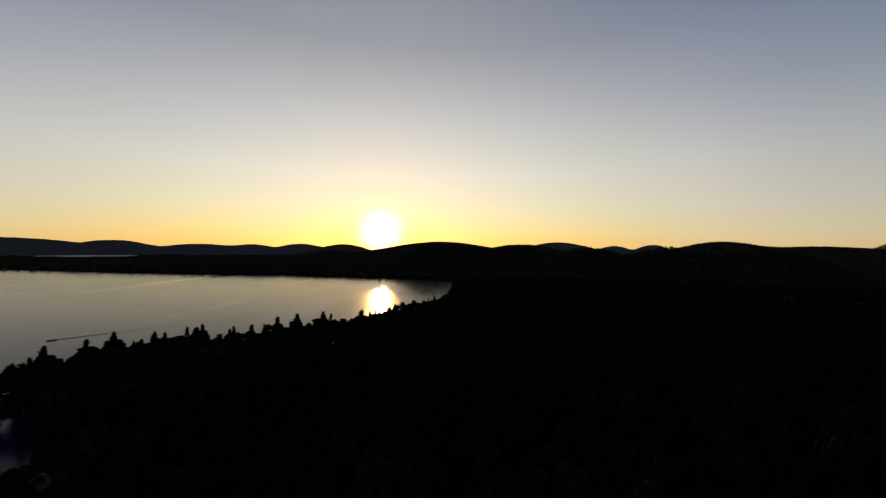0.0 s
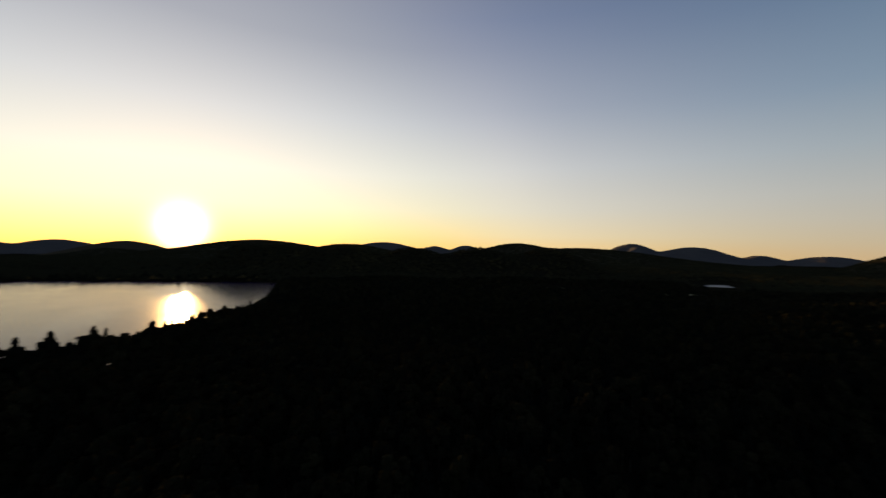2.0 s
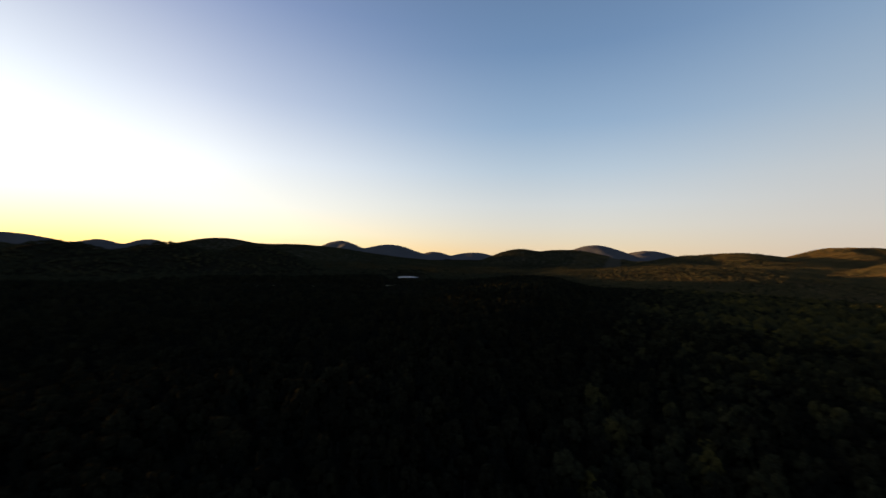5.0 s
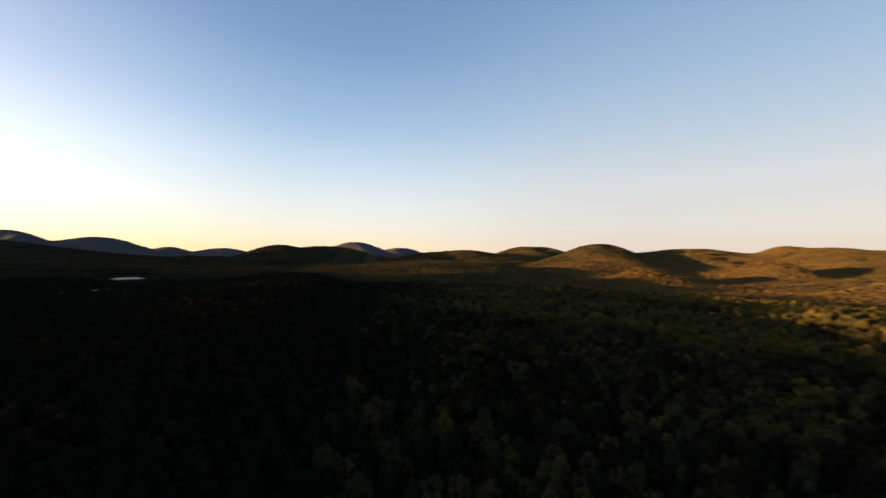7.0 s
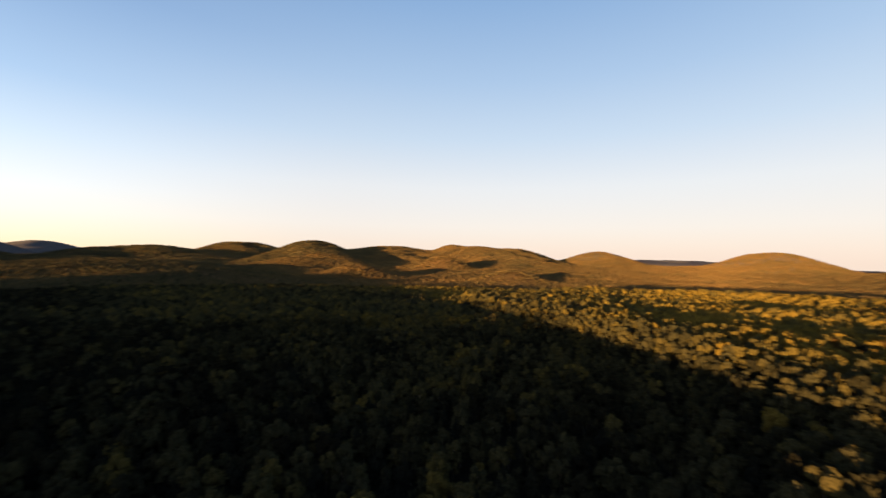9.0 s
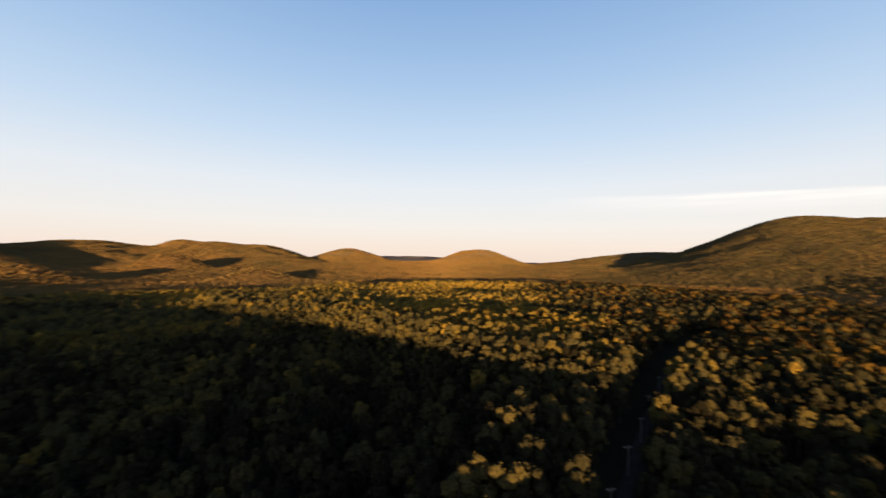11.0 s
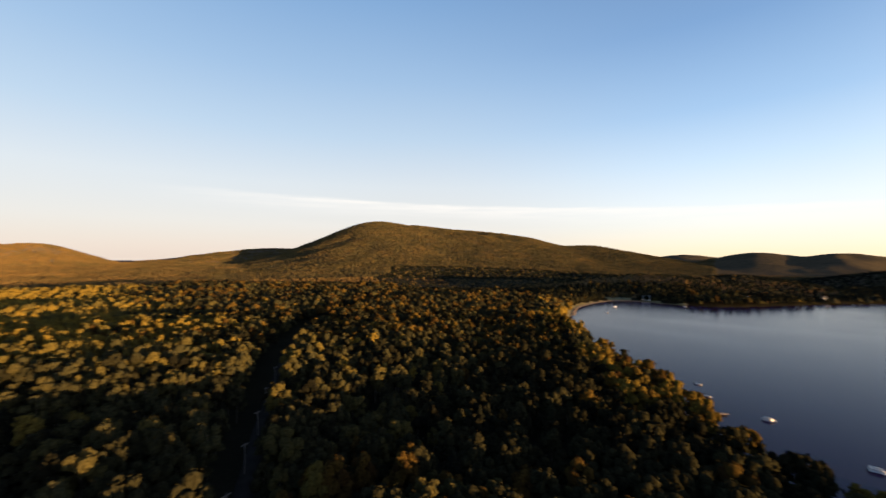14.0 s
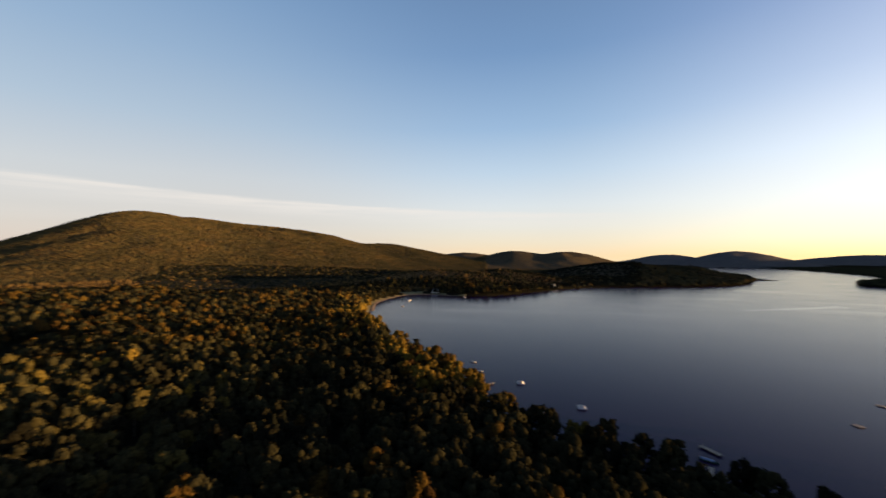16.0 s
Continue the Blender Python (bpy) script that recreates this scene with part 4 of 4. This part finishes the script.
def pontoon_boat(length=7.2, shade=True):
    """A flat pontoon boat along x, its waterline at z 0."""
    ob = new("pontoon_boat")
    half = length / 2
    for y in (-0.95, 0.95):
        bm = bmesh.new()
        rod(bm, (-half + 0.2, y, 0.15), (half - 0.7, y, 0.15), 0.32, 14)
        rod(bm, (half - 0.7, y, 0.15), (half + 0.1, y, 0.3), 0.32, 14, 0.06)
        finish("pontoon", bm, M_ALUMINIUM, ob, "aluminium float tube")
    box_part("deck", M_WHITE, ob, (-half, -1.28, 0.46, half - 0.25, 1.28, 0.58), "", 0.03)
    for y in (-1.24, 1.24):
        box_part("side_panel", M_WHITE, ob, (-half + 0.1, y - 0.03, 0.62, half - 0.9, y + 0.03, 1.18), "white side fence panel")
        rod_part("rail", M_ALUMINIUM, ob, (-half + 0.1, y, 1.24), (half - 0.9, y, 1.24), 0.03)
    box_part("front_panel", M_WHITE, ob, (half - 0.95, -1.2, 0.62, half - 0.88, 1.2, 1.15))
    for x, y0, y1 in ((-half + 0.2, -1.1, 1.1), (half - 2.6, -1.15, -0.55), (half - 2.6, 0.55, 1.15)):
        box_part("bench", M_SEAT, ob, (x, y0, 0.59, x + (0.65 if y1 > 1.12 or y0 > -1.12 and x < 0 else 1.5), y1, 0.98), "cream vinyl bench", 0.06)
    box_part("console", M_WHITE, ob, (-0.3, 0.45, 0.59, 0.35, 1.1, 1.35), "", 0.05)
    bm = bmesh.new()
    block(bm, -half - 0.35, -0.18, 0.5, -half, 0.18, 1.15)
    block(bm, -half - 0.28, -0.09, -0.3, -half - 0.06, 0.09, 0.5)
    finish("outboard_motor", bm, M_DARK, ob, "black outboard motor", 0.04)
    if shade:
        for x in (-1.9, 0.6):
            for y in (-1.2, 1.2):
                rod_part("canopy_post", M_ALUMINIUM, ob, (x * 0.4 - 0.4, y, 1.2), (x, y, 2.35), 0.025)
        bm = bmesh.new()
        g = bmesh.ops.create_grid(bm, x_segments=8, y_segments=6, size=0.5)["verts"]
        for v in g:
            v.co = Vector((v.co.x * 2.9 - 0.65, v.co.y * 2.5, 2.38 + 0.16 * (1 - (2 * v.co.y) ** 2)))
        bmesh.ops.solidify(bm, geom=list(bm.faces), thickness=0.03)
        finish("canopy", bm, M_WHITE, ob, "white fabric sun canopy")
    return tagged(ob, "white pontoon boat with a flat deck moored on the lake", "boat", "boats moored along the shore")


def motorboat(length=5.6, hull=None, cover=False):
    """A small open runabout along x, bow at +x."""
    ob = new("motorboat")
    bm = bmesh.new()
    n = 12
    rows = []
    for i in range(n):
        k = i / (n - 1)
        x = (k - 0.5) * length
        w = 1.05 * (1 - max(0, (k - 0.45) / 0.55) ** 2.2) + 0.02
        keel = -0.28 + 0.5 * max(0, (k - 0.7) / 0.3) ** 2
        top = 0.55 + 0.18 * k ** 2
        rows.append([bm.verts.new(c) for c in ((x, -w, top), (x, -w * 0.86, 0.05), (x, 0, keel), (x, w * 0.86, 0.05), (x, w, top), (x, w * 0.9, top - 0.03), (x, 0, 0.16), (x, -w * 0.9, top - 0.03))])
    for a, c in zip(rows, rows[1:]):
        for i in range(8):
            bm.faces.new((a[i], c[i], c[(i + 1) % 8], a[(i + 1) % 8]))
    bm.faces.new(rows[0])
    bm.faces.new(rows[-1][::-1])
    bmesh.ops.recalc_face_normals(bm, faces=list(bm.faces))
    finish("hull", bm, hull or M_WHITE, ob)
    for x in (-1.2, 0.1):
        box_part("bench", M_SEAT, ob, (x, -0.75, 0.2, x + 0.5, 0.75, 0.52), "", 0.05)
    bm = bmesh.new()
    block(bm, 0.75, -0.85, 0.6, 0.82, 0.85, 1.02)
    finish("windscreen", bm, M_GLASS, ob, "tinted windscreen", 0.02)
    bm = bmesh.new()
    block(bm, -length / 2 - 0.38, -0.17, 0.35, -length / 2 - 0.02, 0.17, 1.0)
    block(bm, -length / 2 - 0.3, -0.08, -0.45, -length / 2 - 0.08, 0.08, 0.35)
    finish("outboard_motor", bm, M_DARK, ob, "black outboard motor", 0.04)
    if cover:
        bm = bmesh.new()
        g = bmesh.ops.create_grid(bm, x_segments=8, y_segments=6, size=0.5)["verts"]
        for v in g:
            v.co = Vector((v.co.x * length * 0.7 - 0.5, v.co.y * 1.9, 0.72 + 0.3 * (1 - (2 * v.co.y) ** 2)))
        bmesh.ops.solidify(bm, geom=list(bm.faces), thickness=0.03)
        finish("cover", bm, M_CANVAS, ob, "faded blue canvas cover")
    return tagged(ob, "small open motorboat with an outboard on the lake", "boat", "boats moored along the shore")


def dock(length=16.0, width=1.8, head=0.0):
    """A wooden jetty along +x from the shore at x 0, posts in the lake bed."""
    ob = new("dock")
    n = int(length / 0.30)
    plank = None
    for i in range(n):
        if plank is None:
            plank = box_part("plank", M_PLANK, ob, (0, -width / 2, 0.62, 0.27, width / 2, 0.66), "", 0.008)
        else:
            p = new("plank", plank.data)
            p.parent = ob
            p.location = (i * 0.30, 0, (i * 7 % 5) * 0.003)
    for y in (-width / 2 + 0.15, width / 2 - 0.15):
        box_part("beam", M_PLANK, ob, (0, y - 0.06, 0.44, length, y + 0.06, 0.615))
    for k in range(int(length / 3.5) + 1):
        for y in (-width / 2 - 0.09, width / 2 + 0.09):
            rod_part("post", M_PLANK, ob, (0.4 + k * 3.5, y, -3.0), (0.4 + k * 3.5, y, 1.15), 0.09)
    if head:
        box_part("end_platform", M_PLANK, ob, (length, -head / 2, 0.50, length + 3.0, head / 2, 0.66), "square platform of grey planks")
        for x in (length + 0.2, length + 2.8):
            for y in (-head / 2 - 0.09, head / 2 + 0.09):
                rod_part("post", M_PLANK, ob, (x, y, -3.0), (x, y, 1.1), 0.09)
    return tagged(ob, "grey weathered wooden dock reaching into the lake", "dock", "docks along the shore")


def raft():
    """A moored swimming raft on floats."""
    ob = new("swim_raft")
    box_part("deck", M_PLANK, ob, (-1.8, -1.5, 0.30, 1.8, 1.5, 0.42), "grey plank deck")
    for y in (-1.1, 1.1):
        rod_part("float", M_DARK, ob, (-1.7, y, 0.06), (1.7, y, 0.06), 0.26, "black float tube", 12)
    for y in (-0.25, 0.25):
        rod_part("ladder_rail", M_ALUMINIUM, ob, (1.82, y, -0.4), (1.82, y, 1.1), 0.025)
    return tagged(ob, "square wooden swimming raft moored off the shore", "raft")


def cabin(long=11.0, wide=7.5, wall=2.9, walls=None, roof=None, label=""):
    """A lakeside cabin: gabled roof along x."""
    ob = new("cabin")
    hl, hw, top = long / 2, wide / 2, wall + wide * 0.36
    bm = bmesh.new()
    for y in (-hw, hw):
        block(bm, -hl, y - 0.1, -1.5, hl, y + 0.1, wall)
    for x in (-hl, hl):
        a = [bm.verts.new((x + dx, y, z)) for dx in (-0.1, 0.1) for y, z in ((-hw, -1.5), (hw, -1.5), (hw, wall), (0, top), (-hw, wall))]
        bm.faces.new(a[:5][::-1])
        bm.faces.new(a[5:])
        for i in range(5):
            bm.faces.new((a[i], a[(i + 1) % 5], a[5 + (i + 1) % 5], a[5 + i]))
    bmesh.ops.recalc_face_normals(bm, faces=list(bm.faces))
    finish("wall", bm, walls or M_LOG, ob)
    for s in (-1, 1):
        bm = bmesh.new()
        v = [bm.verts.new(c) for c in ((-hl - 0.6, 0, top + 0.16), (hl + 0.6, 0, top + 0.16), (hl + 0.6, s * (hw + 0.6), wall - 0.05), (-hl - 0.6, s * (hw + 0.6), wall - 0.05))]
        bm.faces.new(v)
        bmesh.ops.solidify(bm, geom=list(bm.faces), thickness=0.16)
        bmesh.ops.recalc_face_normals(bm, faces=list(bm.faces))
        finish("roof", bm, roof or M_ROOF, ob, "sloping side of the shingled roof")
    box_part("chimney", M_STONE, ob, (hl * 0.4, 0.3, wall, hl * 0.4 + 0.9, 1.2, top + 1.1), "field-stone chimney", 0.05)
    for y, s in ((-hw, -1), (hw, 1)):
        for x in (-hl * 0.6, -hl * 0.1, hl * 0.6):
            win = box_part("window", M_TRIM, ob, (x - 0.65, y - 0.14, 0.9, x + 0.65, y + 0.14, 2.1), "white framed window", 0.02)
            for dx in (-0.3, 0.3):
                box_part("pane", M_GLASS, win, (x + dx - 0.25, y - 0.16, 1.0, x + dx + 0.25, y + 0.16, 2.0), "", 0.005)
        box_part("door", M_TRIM, ob, (hl * 0.25 - 0.45, y - 0.13, 0.0, hl * 0.25 + 0.45, y + 0.13, 2.05), "plain painted door")
    return tagged(ob, label or "brown wooden cabin with a grey shingled roof among trees", "house", "houses along the shore")


def utility_pole():
    """A wooden pole with one crossarm and three insulators, its foot at z 0."""
    ob = new("utility_pole")
    rod_part("pole", M_POLE, ob, (0, 0, -1.0), (0, 0, 9.6), 0.17, "", 10, 0.11)
    box_part("crossarm", M_POLE, ob, (-1.25, -0.16, 8.85, 1.25, -0.06, 8.99), "weathered crossarm", 0.01)
    for sx in (-0.6, 0.6):
        rod_part("brace", M_DARK, ob, (sx, -0.11, 8.86), (0, -0.12, 8.2), 0.02, "thin metal brace", 6)
    for ix in (-1.1, 0.75, 1.1):
        bm = bmesh.new()
        rod(bm, (ix, -0.11, 8.98), (ix, -0.11, 9.1), 0.05, 8)
        rod(bm, (ix, -0.11, 9.1), (ix, -0.11, 9.24), 0.085, 8, 0.05)
        finish("insulator", bm, M_STONE, ob, "grey porcelain insulator")
    return tagged(ob, "weathered wooden utility pole with a crossarm beside the road", "utility pole", "poles along the road")


def build_poles():
    first = None
    for x, y in ((-25, -102), (-36, -127.5), (-47.5, -153), (-60, -183), (-74, -212), (-90, -241)):
        m = pose(x, y, on_land(x, y), 0, 0, 22)
        if first is None:
            first = utility_pole()
            first.matrix_basis = m
        else:
            copy_thing(first, m)


def lay(ob, x, y, turn, z=0.0):
    ob.matrix_basis = pose(x, y, z, 0, 0, turn)
    return ob


def on_land(x, y):
    return float(land(np.array([x]), np.array([y]))[0])


def build_shore():
    big = lay(pontoon_boat(4.6, False), -240, -39, 78)
    for x, y, turn in ((-212, -4, 92), (-612, -285, 60), (-697, -214, 85)):
        copy_thing(big, pose(x, y, 0, 0, 0, turn))
    small = lay(motorboat(4.2), -276, -78, 80)
    for x, y, turn in ((-256, -68, 75), (-163, 54, 70), (-538, -262, 80), (-752, -262, 150), (-840, -140, 60)):
        copy_thing(small, pose(x, y, 0, 0, 0, turn))
    covered = lay(motorboat(6.2, M_HULL, True), -174, 41, 62)
    tagged(covered, "dark green motorboat under a blue canvas cover", "boat")
    lay(tagged(motorboat(6.0, M_HULL), "dark motorboat under way with a long wake", "boat"), -310, 318, 233)
    jetty = lay(dock(), -222, -64, 140)
    for x, y, turn in ((-153, 36, 165), (-140, 58, 155), (-163, -10, 175)):
        copy_thing(jetty, pose(x, y, 0, 0, 0, turn))
    lay(tagged(dock(8.6, 2.2), "short pale floating dock moored off the wooded shore"), -186.1, 40.8, 41)
    lay(dock(34.0, 1.8, 4.0), -136, 91, 178)
    copy_thing(jetty, pose(-186, 170, 0, 0, 0, 222))
    first = lay(raft(), -233, 112, 25)
    copy_thing(first, pose(-268, 138, 0, 0, 0, 60))
    home = cabin()
    lay(home, -142, 31, 57, on_land(-142, 31) + 0.4)
    for x, y, turn in ((-160, -32, 40), (-186, 236, 130), (-845, -165, 20), (-118, 112, 75)):
        copy_thing(home, pose(x, y, on_land(x, y) + 0.4, 0, 0, turn))
    pale = cabin(13.0, 8.5, 3.2, M_TRIM, M_ROOF, "pale boarded house with a grey roof on the far shore")
    lay(pale, -962, -78, 35, on_land(-962, -78) + 0.4)
    copy_thing(pale, pose(-742, -290, on_land(-742, -290) + 0.4, 0, 0, 110))


build_shore()
build_poles()


def build_wake(px, py, heading, long, label, mat, steep=0.22):
    """The spreading wake behind a boat: two low ridges of water that part behind it."""
    ob = new("wake")
    a = radians(heading)
    nx, ny = -math.sin(a), math.cos(a)
    for side in (-1, 1):
        rows = []
        for k in range(40):
            d = 4 + k * long / 40
            off = side * (0.4 + d * 0.045 * 130 / long)
            cx, cy = d * math.cos(a) + nx * off, d * math.sin(a) + ny * off
            w, h = 0.35 + d * 0.006 * (1 if steep > 0.1 else 1.6), steep * math.exp(-d / (0.7 * long))
            rows += [(cx - nx * w, cy - ny * w, 0.004), (cx, cy, h + 0.006), (cx + nx * w, cy + ny * w, 0.004)]
        part("crest", mesh_from("crest", np.array(rows), grid_faces(40, 3), mat), ob, "low ridge of ruffled water")
    ob.location = (px, py, 0)
    return tagged(ob, label, "wake")


build_wake(-310, 318, 53, 128, "spreading wake on calm water behind a boat", M_WATER)
build_wake(*compass(-286.3, 692), math.degrees(math.atan2(compass(-294.8, 850)[1] - compass(-286.3, 692)[1], compass(-294.8, 850)[0] - compass(-286.3, 692)[0])), 195,
           "long pale slick of a wake across open water", make_water("smooth_slick_water", -0.05, 0.9), 0.015)


def build_islet():
    """A low wooded tail of rock beyond the point."""
    cx, cy = compass(-287.3, 1610)
    turn = radians(-287.3 + 8)
    rng = np.random.default_rng(55)
    rows = []
    for q, z in ((1.0, -0.6), (0.92, 0.7), (0.55, 1.6), (0.02, 1.9)):
        for k in range(28):
            b = 2 * np.pi * k / 28
            w = q * (1 + 0.16 * math.sin(3 * b + 1) + 0.08 * math.sin(7 * b))
            u, v = 62 * w * math.cos(b), 17 * w * math.sin(b)
            rows.append((u * math.cos(turn) - v * math.sin(turn), u * math.sin(turn) + v * math.cos(turn), z))
    ob = new("islet", mesh_from("islet", np.array(rows), grid_faces(4, 28, True), M_FLOOR))
    ob.location = (cx, cy, 0)
    tagged(ob, "low rocky islet with dark scrub beyond the point", "islet", kind="structure")
    u, v = rng.uniform(-50, 50, 90), rng.uniform(-11, 11, 90)
    x, y = cx + u * math.cos(turn) - v * math.sin(turn), cy + u * math.sin(turn) + v * math.cos(turn)
    grow("forest", "low dark trees on a rocky islet", np.stack([x, y, x * 0 + 1.0, rng.uniform(3, 7, 90) * (1.1 - np.abs(u) / 70), x * 0, rng.uniform(0, 0.3, 90)], 1), [tuft(620 + k) for k in range(4)], M_PINE)


build_islet()
